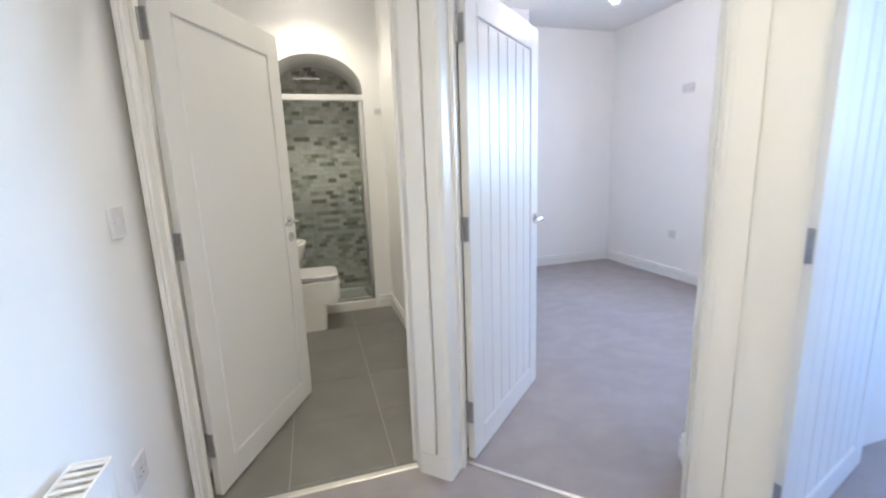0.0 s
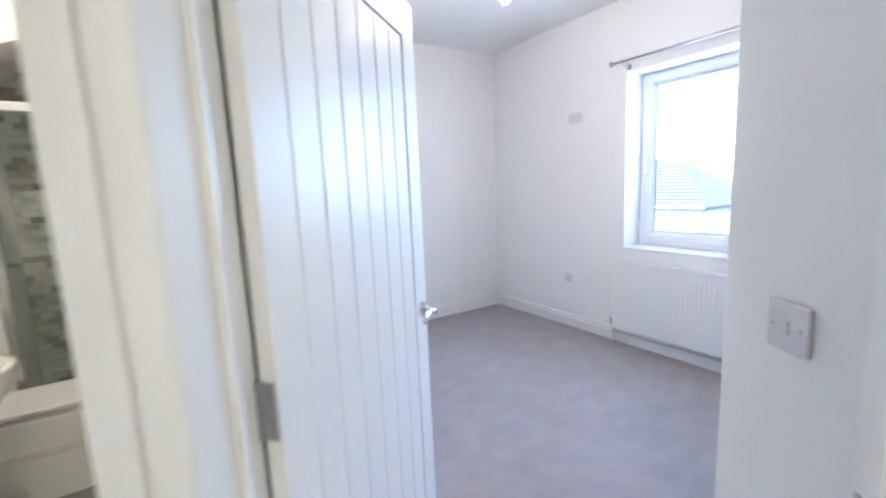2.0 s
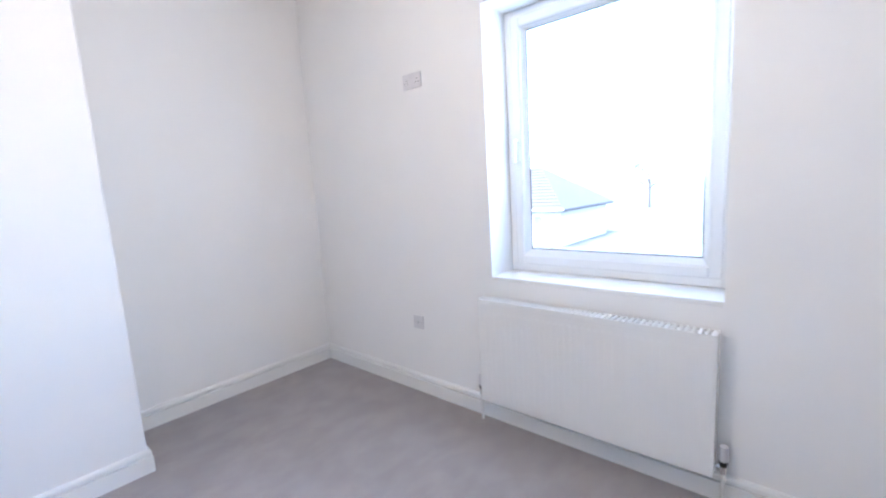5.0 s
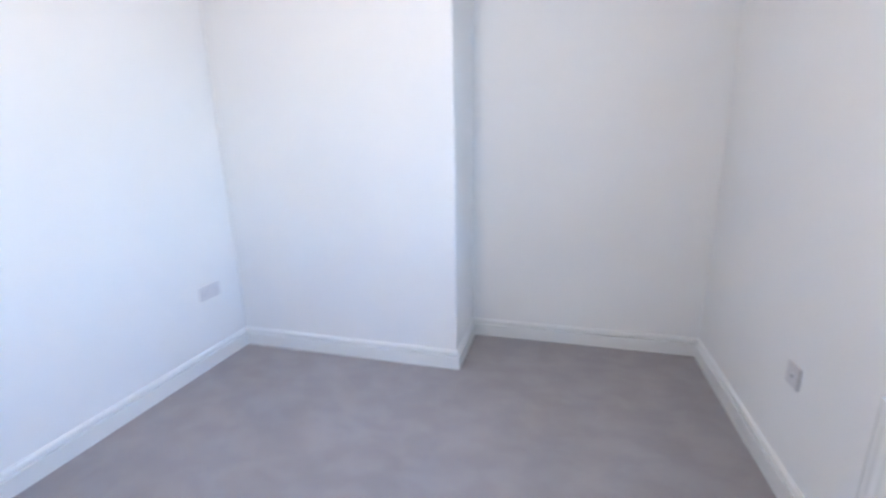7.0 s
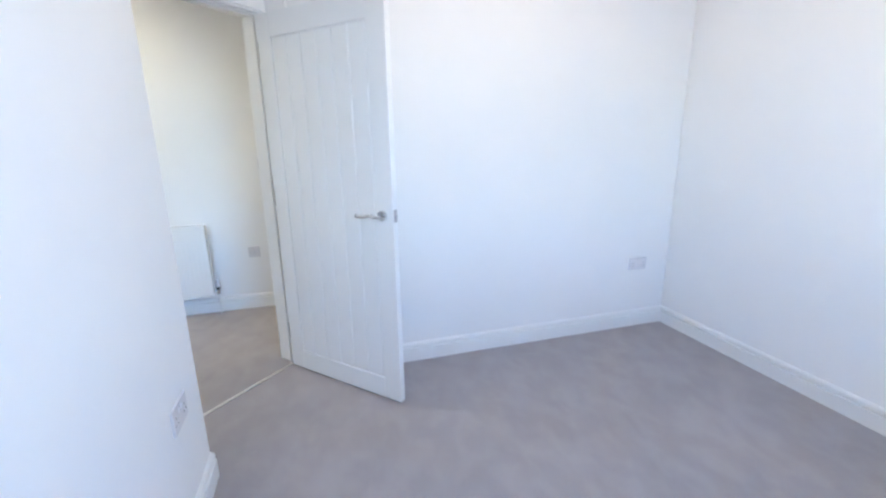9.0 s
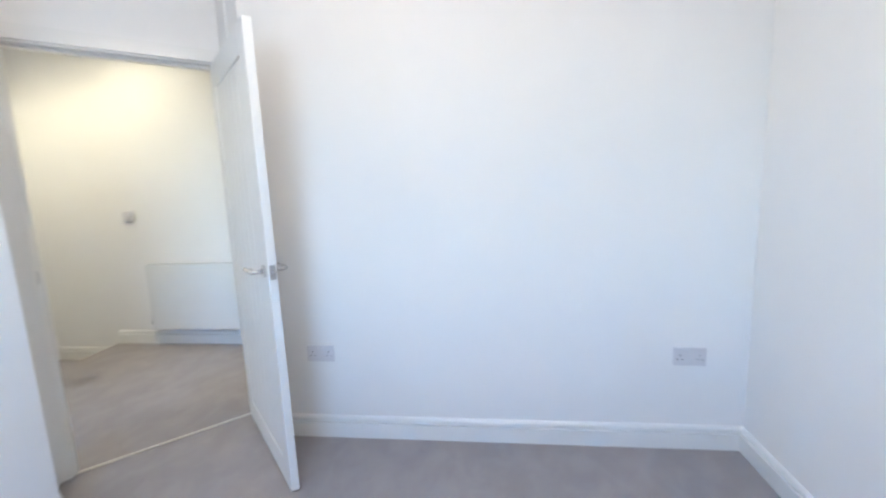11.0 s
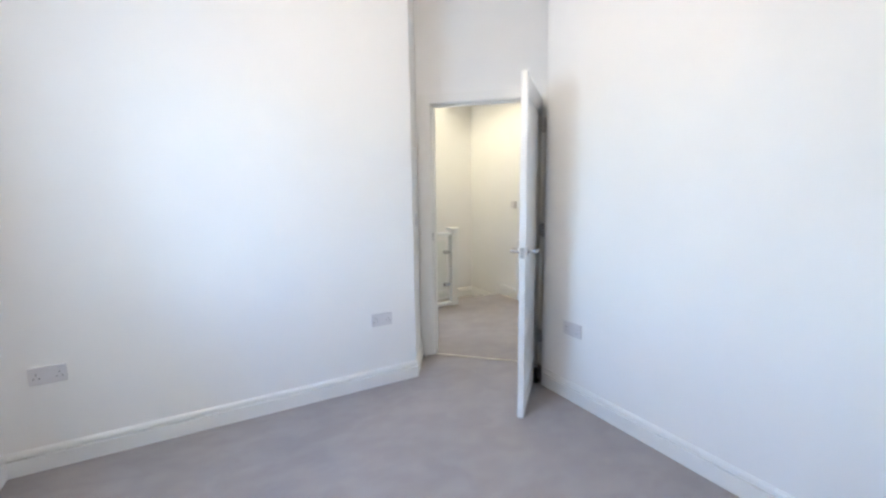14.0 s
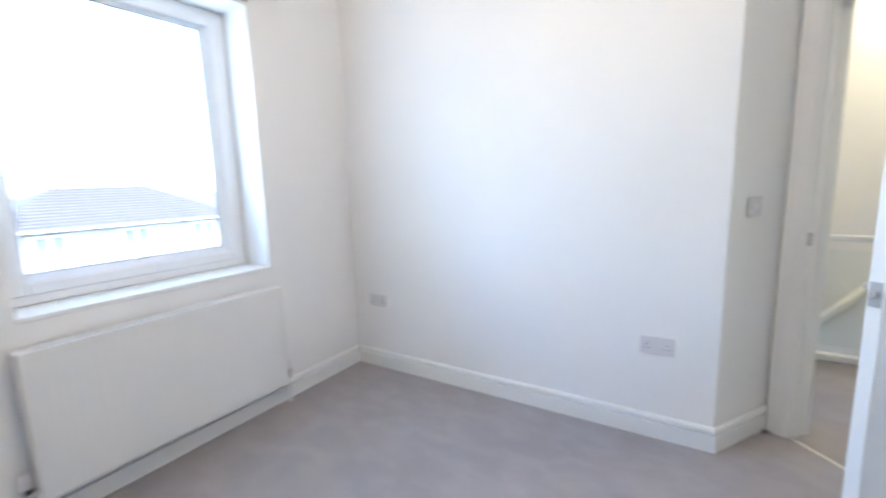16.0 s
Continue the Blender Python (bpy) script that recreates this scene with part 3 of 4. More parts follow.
# ---- radiators: local x along the wall, local -y into the room, base on z = 0 ----
def radiator(label, length, z0, z1, depth, valve_both=True):
    ob = empty("radiator", pose(0, 0, 0), label, "radiator", group="radiators")
    h2 = length / 2
    part("panel", one_box((-h2, -0.040, z0), (h2, -0.026, z1 - 0.01), 0.006, 2), RADW, ob)
    bm = one_box((-h2, -depth, z0), (h2, -depth + 0.014, z1 - 0.01), 0.006, 2)
    n = round(length / 0.0333) * 6
    cols = []
    for k in range(n + 1):
        x = -h2 + 0.02 + (length - 0.04) * k / n
        dip = 0.0011 * (1 - math.cos(math.tau * k / 6)) * 0.5
        cols.append([bm.verts.new((x, -depth - (dip if 0 < q < 3 else -0.0005), z)) for q, z in enumerate((z0 + 0.03, z0 + 0.06, z1 - 0.07, z1 - 0.045))])
    for u, v in zip(cols, cols[1:]):
        for q in range(3):
            bm.faces.new((u[q], v[q], v[q + 1], u[q + 1]))
    part("panel", bm, RADW, ob)
    bm = bmesh.new()
    box(bm, (-h2, -depth - 0.001, z1 - 0.030), (h2, -depth + 0.004, z1), 0.0015)
    box(bm, (-h2, -0.028, z1 - 0.030), (h2, -0.023, z1), 0.0015)
    top = part("top_grille", bm, RADW, ob)
    n = int(length / 0.0235)
    data = None
    for k in range(n):
        x = -h2 + 0.012 + (length - 0.024) * k / (n - 1)
        if data is None:
            s = part("grille_bar", one_box((-0.0055, -depth + 0.004, z1 - 0.006), (0.0055, -0.028, z1 - 0.002)), RADW, top)
            data = s.data
        else:
            s = new("grille_bar", data)
            s.parent = top
        s.location.x = x
    for s in (-1, 1):
        part("side_panel", one_box((s * h2 - 0.003, -depth + 0.002, z0 + 0.02), (s * h2 + 0.003, -0.026, z1 - 0.0005), 0.001), RADW, ob)
        part("bracket", one_box((s * (h2 - 0.15) - 0.02, -0.026, z0 + 0.05), (s * (h2 - 0.15) + 0.02, 0, z1 - 0.08)), RADW, ob)
        x = s * (h2 + 0.030)
        bm = rod(bmesh.new(), (s * h2, -0.052, z0 + 0.035), (x, -0.052, z0 + 0.035), 0.009, 12)
        rod(bm, (x, -0.052, z0 + 0.010), (x, -0.052, z0 + 0.055), 0.012, 14)
        v = part("valve", bm, CHROME, ob, "chrome radiator valve")
        part("valve_cap", rod(bmesh.new(), (x, -0.052, z0 + 0.066), (x, -0.052, z0 + 0.125), 0.018, 18, 0.015), PLAST, v, "white thermostatic valve head")
        part("valve_collar", rod(bmesh.new(), (x, -0.052, z0 + 0.040), (x, -0.052, z0 + 0.066), 0.012, 18, 0.019), BLACK, v, "black collar under the valve head")
        part("pipe", rod(bmesh.new(), (x, -0.052, 0.0), (x, -0.052, z0 + 0.012), 0.0075, 12), RADW, ob, "white painted supply pipe")
    return ob


r = radiator("white enamelled double panel radiator under the bedroom window", 1.110, 0.142, 0.728, 0.098)
r.matrix_world = pose(0, -2.173, 0, 0, 0, -90)
r = radiator("white enamelled panel radiator on the landing wall", 0.88, 0.16, 0.735, 0.098)
r.matrix_world = pose(WL, -4.195, 0, 0, 0, 90)

# ---- window ----
win = empty("window_1", pose(0, 0, 0), "white plastic casement window with a single clear pane", "window", "structure")
FX0, FX1 = 0.205, 0.292
GY0, GY1, GZ0, GZ1 = -2.616, -1.762, 0.957, 2.142       # clear glass


def ring(y0, y1, z0, z1, w, x0, x1, name, mat, bev=0.004):
    part(name, one_box((x0, y0, z0), (x1, y0 + w, z1), bev), mat, win)
    part(name, one_box((x0, y1 - w, z0), (x1, y1, z1), bev), mat, win)
    part(name, one_box((x0, y0 + w, z0), (x1, y1 - w, z0 + w), bev), mat, win)
    part(name, one_box((x0, y0 + w, z1 - w), (x1, y1 - w, z1), bev), mat, win)


def glazing_bead(side):
    """One sloping strip from the sash's face down to the glass."""
    o = ((GY0 - 0.034, GZ0 - 0.034), (GY1 + 0.034, GZ0 - 0.034), (GY1 + 0.034, GZ1 + 0.034), (GY0 - 0.034, GZ1 + 0.034))
    n = ((GY0, GZ0), (GY1, GZ0), (GY1, GZ1), (GY0, GZ1))
    bm = bmesh.new()
    k = (side + 1) % 4
    ends = []
    for q in (side, k):
        ends.append([bm.verts.new(p) for p in ((FX0 + 0.003, *o[q]), (FX0 + 0.010, n[q][0] * 0.3 + o[q][0] * 0.7, n[q][1] * 0.3 + o[q][1] * 0.7), (FX0 + 0.052, *n[q]), (FX0 + 0.056, *n[q]), (FX0 + 0.056, *o[q]))])
    a, b = ends
    for v in range(5):
        w = (v + 1) % 5
        bm.faces.new((a[v], a[w], b[w], b[v]))
    bm.faces.new(a[::-1])
    bm.faces.new(b)
    bmesh.ops.recalc_face_normals(bm, faces=bm.faces[:])
    part("glazing_bead", bm, UPVC, win)


ring(WY0 + 0.002, WY1 - 0.002, WZ0 + 0.001, WZ1 - 0.002, 0.044, FX0 + 0.007, FX1, "window_frame", UPVC)
ring(WY0 + 0.038, WY1 - 0.038, WZ0 + 0.040, WZ1 - 0.036, 0.052, FX0, FX1 - 0.012, "sash", UPVC, 0.006)
for k in range(4):
    glazing_bead(k)
ring(GY0 - 0.004, GY1 + 0.004, GZ0 - 0.004, GZ1 + 0.004, 0.008, FX0 + 0.0565, FX0 + 0.060, "gasket", BLACK, 0.0)
part("pane", one_box((FX0 + 0.061, GY0 - 0.02, GZ0 - 0.02), (FX0 + 0.067, GY1 + 0.02, GZ1 + 0.02)), PANE, win)
hb = part("window_handle", one_box((FX0 - 0.012, -1.740, 1.45), (FX0, -1.712, 1.57), 0.005, 2), UPVC, win, "white espagnolette window handle")
part("grip", tube(bmesh.new(), [(FX0 - 0.010, -1.726, 1.565), (FX0 - 0.034, -1.726, 1.565), (FX0 - 0.040, -1.726, 1.552), (FX0 - 0.040, -1.726, 1.445)], 0.009), UPVC, hb, "", True)
structure("window_sill", one_box((-0.004, WY0, WZ0 - 0.022), (0.290, WY1, WZ0), 0.003), GLOSS, "white painted window board", "window sill")

# ---- curtain pole ----
pole = empty("curtain_pole", pose(0, 0, 0), "slim brushed steel curtain pole above the window", "curtain pole")
PX, PZ = -0.085, 2.312
part("pole", rod(bmesh.new(), (PX, -2.83, PZ), (PX, -1.60, PZ), 0.0085, 14), STEEL, pole, "", True)
for y, s in ((-2.83, -1), (-1.60, 1)):
    bm = bmesh.new()
    bmesh.ops.create_uvsphere(bm, u_segments=16, v_segments=10, radius=0.020, matrix=Matrix.Translation((PX, y + s * 0.03, PZ)))
    rod(bm, (PX, y, PZ), (PX, y + s * 0.016, PZ), 0.012, 14)
    part("finial", bm, STEEL, pole, "round steel finial", True)
for y in (-2.73, -1.675):
    bm = tube(bmesh.new(), [(0, y, PZ - 0.035), (-0.02, y, PZ - 0.035), (PX + 0.02, y, PZ - 0.02), (PX, y, PZ - 0.012)], 0.006)
    rod(bm, (-0.006, y, PZ - 0.035), (0, y, PZ - 0.035), 0.020, 16)
    rod(bm, (PX, y - 0.007, PZ), (PX, y + 0.007, PZ), 0.0115, 14)
    part("bracket", bm, STEEL, pole)

# ---- pendant lamp and downlights ----
pl = empty("pendant_lamp", pose(*BULB), "bare warm bulb hanging on a white flex", "pendant lamp")
part("ceiling_rose", rod(bmesh.new(), (0, 0, H - BULB[2] - 0.028), (0, 0, H - BULB[2]), 0.045, 24, 0.03), PLAST, pl)
part("flex", rod(bmesh.new(), (0, 0, 0.06), (0, 0, H - BULB[2] - 0.02), 0.0035, 8), PLAST, pl)
part("lamp_holder", rod(bmesh.new(), (0, 0, 0.012), (0, 0, 0.075), 0.02, 18, 0.014), PLAST, pl)
bm = bmesh.new()
bmesh.ops.create_uvsphere(bm, u_segments=20, v_segments=12, radius=0.026, matrix=Matrix.Translation((0, 0, -0.050)))
rod(bm, (0, 0, -0.035), (0, 0, 0.013), 0.020, 16, 0.013)
glow = part("bulb", bm, BULBGLOW, pl, "glowing warm bulb", True)
glow.visible_shadow = False
for lx, ly in BATH_LIGHTS + LANDING_LIGHTS:
    dl = empty("downlight", pose(lx, ly, H), "small round recessed warm ceiling downlight", "downlight", group="downlights")
    bm = bmesh.new()
    rod(bm, (0, 0, -0.006), (0, 0, 0.0), 0.042, 28, 0.045)
    part("bezel", bm, CHROME, dl)
    part("lens", rod(bmesh.new(), (0, 0, -0.010), (0, 0, -0.0062), 0.026, 20), DOWNGLOW, dl)

# ---- landing balustrade and stairs ----
NX, NY = -3.45, -4.945
bal = empty("balustrade", pose(0, 0, 0), "white painted stair balustrade with glass infill and chrome clamps", "balustrade")
bm = one_box((NX - 0.042, NY - 0.042, -0.20), (NX + 0.042, NY + 0.042, 0.880), 0.004)
newel = part("newel_post", bm, GLOSS, bal)
bm = one_box((NX - 0.062, NY - 0.062, 0.892), (NX + 0.062, NY + 0.062, 0.910), 0.004)
box(bm, (NX - 0.052, NY - 0.052, 0.8795), (NX + 0.052, NY + 0.052, 0.8925), 0.004)
part("newel_cap", bm, GLOSS, newel)
BE = -1.860
part("handrail", one_box((NX + 0.042, NY - 0.030, 0.825), (BE, NY + 0.030, 0.862), 0.008, 2), GLOSS, bal)
part("base_rail", one_box((NX + 0.042, NY - 0.030, 0.0), (BE, NY + 0.030, 0.045), 0.006, 2), GLOSS, bal)
part("glass_panel", one_box((NX + 0.10, NY - 0.004, 0.11), (BE - 0.06, NY + 0.004, 0.765)), SCREEN, bal, "clear glass balustrade panel")
for x, s in ((NX + 0.042, 1), (BE, -1)):
    for z in (0.25, 0.63):
        bm = box(bmesh.new(), (min(x, x + s * 0.085), NY - 0.016, z - 0.02), (max(x, x + s * 0.085), NY + 0.016, z + 0.02), 0.008, 2)
        part("glass_clamp", bm, STEEL, bal, "chrome glass clamp")
st = empty("staircase", pose(0, 0, 0), "carpeted grey staircase turning down from the landing", "staircase", "structure")
part("winder_step", prism(bmesh.new(), [(WL, -5.072), (-3.53, -5.072), (-3.53, SL), (WL, SL)], -0.40, -0.165), CARPET, st)
part("nosing", one_box((WL, -5.092, -0.06), (-3.5, -5.07, 0.001), 0.006, 2), CARPET, st)
for k in range(8):
    x = -3.53 + 0.20 * k
    part("step", one_box((x, SL, -0.20 * (k + 3)), (x + 0.20, NY - 0.05, -0.20 * (k + 2) + 0.035), 0.006), CARPET, st)
bm = bmesh.new()
prism(bm, [(0, 0), (1, 0), (1, 1), (0, 1)], 0, 1)
for v, co in zip(bm.verts, [(-3.53, -0.33), (-1.9, -1.98), (-1.9, -1.98), (-3.53, -0.33), (-3.53, -0.04), (-1.9, -1.71), (-1.9, -1.71), (-3.53, -0.04)]):
    far = v.co.y > 0.5
    v.co = (co[0], SL + (0.022 if far else 0.0), co[1])
part("string", bm, GLOSS, st, "white painted stair string")
part("landing_edge", one_box((NX + 0.04, NY - 0.075, -0.30), (BE, NY - 0.031, 0.0)), GLOSS, st, "white apron below the balustrade")
hr = empty("stair_handrail", pose(0, 0, 0), "white wooden handrail sloping down the stairwell wall", "handrail")
part("rail", tube(bmesh.new(), [(-3.42, SL + 0.075, 0.615), (-2.0, SL + 0.075, -0.98)], 0.024, 14), GLOSS, hr, "", True)
for x, z in ((-3.3, 0.48), (-2.2, -0.756)):
    part("bracket", tube(bmesh.new(), [(x, SL, z - 0.05), (x, SL + 0.06, z - 0.05), (x, SL + 0.075, z)], 0.007), STEEL, hr)
structure("stairwell_floor", one_box((WL, SL, -2.95), (0.0, -3.6, -2.75)), CARPET, "carpeted floor at the foot of the stairs", "floor")

# ---- bathroom ----
def oval(cx, cy, z, a, b, n=28, sq=2.6):
    pts = []
    for k in range(n):
        t = math.tau * k / n
        c, s = math.cos(t), math.sin(t)
        pts.append((cx + a * math.copysign(abs(c) ** (2 / sq), c), cy + b * math.copysign(abs(s) ** (2 / sq), s), z))
    return pts


wc = empty("toilet", pose(0, 0, 0), "white ceramic square-fronted toilet with its lid closed", "toilet")
TY = -1.065
def pan(z, x0, x1, hw, r):
    return [(x0, TY - hw, z), (x1 - r, TY - hw, z), (x1 - r * 0.3, TY - hw + r * 0.3, z), (x1, TY - hw + r, z), (x1, TY + hw - r, z), (x1 - r * 0.3, TY + hw - r * 0.3, z), (x1 - r, TY + hw, z), (x0, TY + hw, z)]


part("pedestal", loft(bmesh.new(), [pan(0, WL, -3.663, 0.165, 0.03), pan(0.21, WL, -3.643, 0.17, 0.03), pan(0.225, WL, -3.623, 0.17, 0.03)]), CERAMIC, wc)
part("bowl", loft(bmesh.new(), [pan(0.222, WL, -3.550, 0.172, 0.05), pan(0.26, WL, -3.538, 0.178, 0.06), pan(0.40, WL, -3.528, 0.18, 0.06), pan(0.415, WL, -3.533, 0.178, 0.06)]), CERAMIC, wc)
part("seat", loft(bmesh.new(), [pan(0.418, WL + 0.17, -3.550, 0.174, 0.06), pan(0.432, WL + 0.17, -3.547, 0.177, 0.06)]), PLAST, wc)
part("lid", loft(bmesh.new(), [pan(0.436, WL + 0.17, -3.543, 0.178, 0.06), pan(0.455, WL + 0.17, -3.541, 0.180, 0.06), pan(0.462, WL + 0.17, -3.550, 0.172, 0.06)]), PLAST, wc)
bm = one_box((WL, TY - 0.18, 0.41), (WL + 0.165, TY + 0.18, 0.80), 0.02, 3)
cist = part("cistern", bm, CERAMIC, wc)
part("flush_button", rod(bmesh.new(), (WL + 0.085, TY, 0.799), (WL + 0.085, TY, 0.806), 0.025, 20), CHROME, cist)

bs = empty("wash_basin", pose(0, 0, 0), "white ceramic wall-hung basin with rounded front", "wash basin")
BY = -1.69
secs = [(0.50, 0.12, 0.10), (0.60, 0.24, 0.16), (0.72, 0.31, 0.21), (0.815, 0.33, 0.235), (0.825, 0.33, 0.235)]
rings = []
for z, dx, hw in secs:
    ring_pts = [(WL, BY - hw, z)]
    for k in range(17):
        a = -math.pi / 2 + math.pi * k / 16
        ring_pts.append((WL + dx * 0.35 + dx * 1.1 * math.cos(a) ** 0.7 if math.cos(a) > 1e-6 else WL + dx * 0.35, BY + hw * math.sin(a), z))
    ring_pts.append((WL, BY + hw, z))
    rings.append(ring_pts)
inner = [[(WL + (x - WL) * 0.90 + 0.01, BY + (y - BY) * 0.88, zz) for x, y, z in rings[-1]] for zz in (0.824, 0.79)]
inner += [[(WL + 0.05 + (x - WL) * 0.6, BY + (y - BY) * 0.5, 0.72) for x, y, z in rings[-1]]]
part("bowl", loft(bmesh.new(), rings + inner), CERAMIC, bs, "", True)
part("semi_pedestal", loft(bmesh.new(), [[(WL, BY - 0.07, z), (WL + d, BY - 0.05, z), (WL + d, BY + 0.05, z), (WL, BY + 0.07, z)] for z, d in ((0.30, 0.10), (0.45, 0.17), (0.62, 0.20))]), CERAMIC, bs)
bm = rod(bmesh.new(), (WL + 0.07, BY, 0.832), (WL + 0.07, BY, 0.93), 0.02, 16)
tube(bm, [(WL + 0.07, BY, 0.90), (WL + 0.13, BY, 0.91), (WL + 0.17, BY, 0.895)], 0.012)
part("mixer_tap", bm, CHROME, bs)

tray = empty("shower_tray", pose(0, 0, 0), "white shower tray with a raised rim", "shower tray")
bm = bmesh.new()
box(bm, (SX0 + 0.002, SY + 0.004, 0.0), (SX1 - 0.002, SB - 0.008, 0.055), 0.004)
for lo, hi in (((SX0 + 0.002, SY - 0.012, -0.012), (SX1 - 0.002, SY + 0.05, 0.085)), ((SX0 + 0.002, SB - 0.05, 0.05), (SX1 - 0.002, SB - 0.010, 0.085)), ((SX0 + 0.002, SY + 0.05, 0.05), (SX0 + 0.045, SB - 0.05, 0.085)), ((SX1 - 0.045, SY + 0.05, 0.05), (SX1 - 0.002, SB - 0.05, 0.085))):
    box(bm, lo, hi, 0.008, 2)
part("basin", bm, CERAMIC, tray)
part("waste", rod(bmesh.new(), (SX1 - 0.14, SY + 0.16, 0.054), (SX1 - 0.14, SY + 0.16, 0.060), 0.045, 24), CHROME, tray)

scr = empty("shower_door", pose(0, 0, 0), "framed clear glass shower door with white head rail", "shower door")
for x in (SX0 + 0.004, SX1 - 0.040):
    part("side_profile", one_box((x, SY + 0.006, 0.086), (x + 0.036, SY + 0.042, 1.885), 0.004), ALU, scr, "polished aluminium profile")
part("head_rail", one_box((SX0 + 0.002, SY - 0.004, 1.875), (SX1 + 0.004, SY + 0.044, 1.922), 0.006, 2), UPVC, scr, "white head rail")
part("bottom_rail", one_box((SX0 + 0.040, SY + 0.008, 0.086), (SX1 - 0.040, SY + 0.038, 0.112), 0.003), ALU, scr)
part("pane", one_box((SX0 + 0.04, SY + 0.020, 0.112), (SX1 - 0.04, SY + 0.026, 1.875)), SCREEN, scr)
mid = cxm - 0.11
part("meeting_strip", one_box((mid - 0.008, SY + 0.018, 0.112), (mid + 0.008, SY + 0.029, 1.875), 0.002), SCREEN, scr)
part("door_pull", tube(bmesh.new(), [(SX1 - 0.085, SY + 0.02, 1.02), (SX1 - 0.085, SY - 0.02, 1.03), (SX1 - 0.085, SY - 0.02, 1.13), (SX1 - 0.085, SY + 0.02, 1.14)], 0.010), CHROME, scr)

sh = empty("overhead_shower", pose(0, 0, 0), "chrome overhead shower rose on a wall arm", "shower head")
part("arm", tube(bmesh.new(), [(-3.64, SB, 2.14), (-3.64, SB - 0.20, 2.14), (-3.64, SB - 0.22, 2.125), (-3.64, SB - 0.22, 2.095)], 0.011), CHROME, sh, "", True)
part("wall_flange", rod(bmesh.new(), (-3.64, SB - 0.012, 2.14), (-3.64, SB, 2.14), 0.028, 20), CHROME, sh)
part("rose", box(bmesh.new(), (-3.75, SB - 0.33, 2.075), (-3.53, SB - 0.11, 2.095), 0.006, 2), CHROME, sh)
sv = empty("shower_valve", pose(0, 0, 0), "chrome bar shower valve on the mosaic wall", "shower valve")
part("bar", tube(bmesh.new(), [(SX0 + 0.012, -0.62, 1.08), (SX0 + 0.055, -0.62, 1.08), (SX0 + 0.06, -0.58, 1.08)], 0.016), CHROME, sv)
ps = empty("isolator_switch", pose(-3.068, SY, 1.785), "small white switch plate beside the shower", "switch")
part("faceplate", box(bmesh.new(), (-0.03, -0.012, -0.025), (0.03, 0, 0.025), 0.003, 2), PLAST, ps)
part("rocker", one_box((-0.018, -0.0145, -0.006), (0.018, -0.0115, 0.006), 0.001), GREYP, ps)

# ---- outside: ground, road, houses, trees and a car seen through the window ----
GZ = -3.0
structure("ground", one_box((-300, -400, GZ - 0.5), (600, 400, GZ)), GRASS, "rough grass and gardens below the window", "ground")
structure("road", one_box((9, -200, GZ), (15.5, 200, GZ + 0.03)), ASPHALT, "grey asphalt road below the window", "road")
structure("pavement", one_box((15.5, -200, GZ), (17.3, 200, GZ + 0.13)), RENDER, "pale concrete pavement along the road", "pavement")


def house(label, x, y, w, d, h, rise, wallmat):
    """A bungalow with a hipped roof, its front towards the window."""
    ob = empty("house", pose(x, y, GZ), label, "house", group="houses across the road")
    part("wall", one_box((0, -w / 2, 0), (d, w / 2, h)), wallmat, ob)
    bm = bmesh.new()
    o = 0.4
    lo = [bm.verts.new(p) for p in ((-o, -w / 2 - o, h), (d + o, -w / 2 - o, h), (d + o, w / 2 + o, h), (-o, w / 2 + o, h))]
    base = [bm.verts.new((v.co.x, v.co.y, h - 0.16)) for v in lo]
    a, b = bm.verts.new((d / 2, -w / 2 + d * 0.42, h + rise)), bm.verts.new((d / 2, w / 2 - d * 0.42, h + rise))
    for f_ in ((lo[0], lo[1], a), (lo[1], lo[2], b, a), (lo[2], lo[3], b), (lo[3], lo[0], a, b), base[::-1]):
        bm.faces.new(f_)
    for i in range(4):
        bm.faces.new((base[i], base[(i + 1) % 4], lo[(i + 1) % 4], lo[i]))
    bmesh.ops.recalc_face_normals(bm, faces=bm.faces[:])
    rf = part("roof", bm, SLATE, ob, "grey tiled hipped roof")
    sl = math.atan2(rise, d / 2 + o)
    for k in range(1, 14):
        f = k / 14
        yy = (w / 2 + o) - f * (o + d * 0.42)
        part("tile_course", one_box((-o + f * (d / 2 + o) - 0.02, -yy, h + f * rise - 0.02), (-o + f * (d / 2 + o) + 0.05, yy, h + f * rise + 0.045)), SLATE, rf)
    part("chimney", one_box((d / 2 - 0.3, w * 0.12, h + rise - 0.6), (d / 2 + 0.3, w * 0.12 + 0.9, h + rise + 0.8), 0.02), BRICKW, rf, "brick chimney stack")
    for k in range(3):
        yy = -w / 2 + w * (k + 0.5) / 3
        wd = part("window", one_box((-0.04, yy - 0.75, 0.95), (0.02, yy + 0.75, 2.1)), UPVC, ob)
        for s in (-1, 1):
            part("pane", one_box((-0.06, yy + s * 0.36 - 0.30, 1.03), (-0.038, yy + s * 0.36 + 0.30, 2.02)), DGLASS, wd)
    part("gutter", one_box((-o - 0.08, -w / 2 - o, h - 0.10), (-o, w / 2 + o, h), 0.03), UPVC, ob)
    return ob


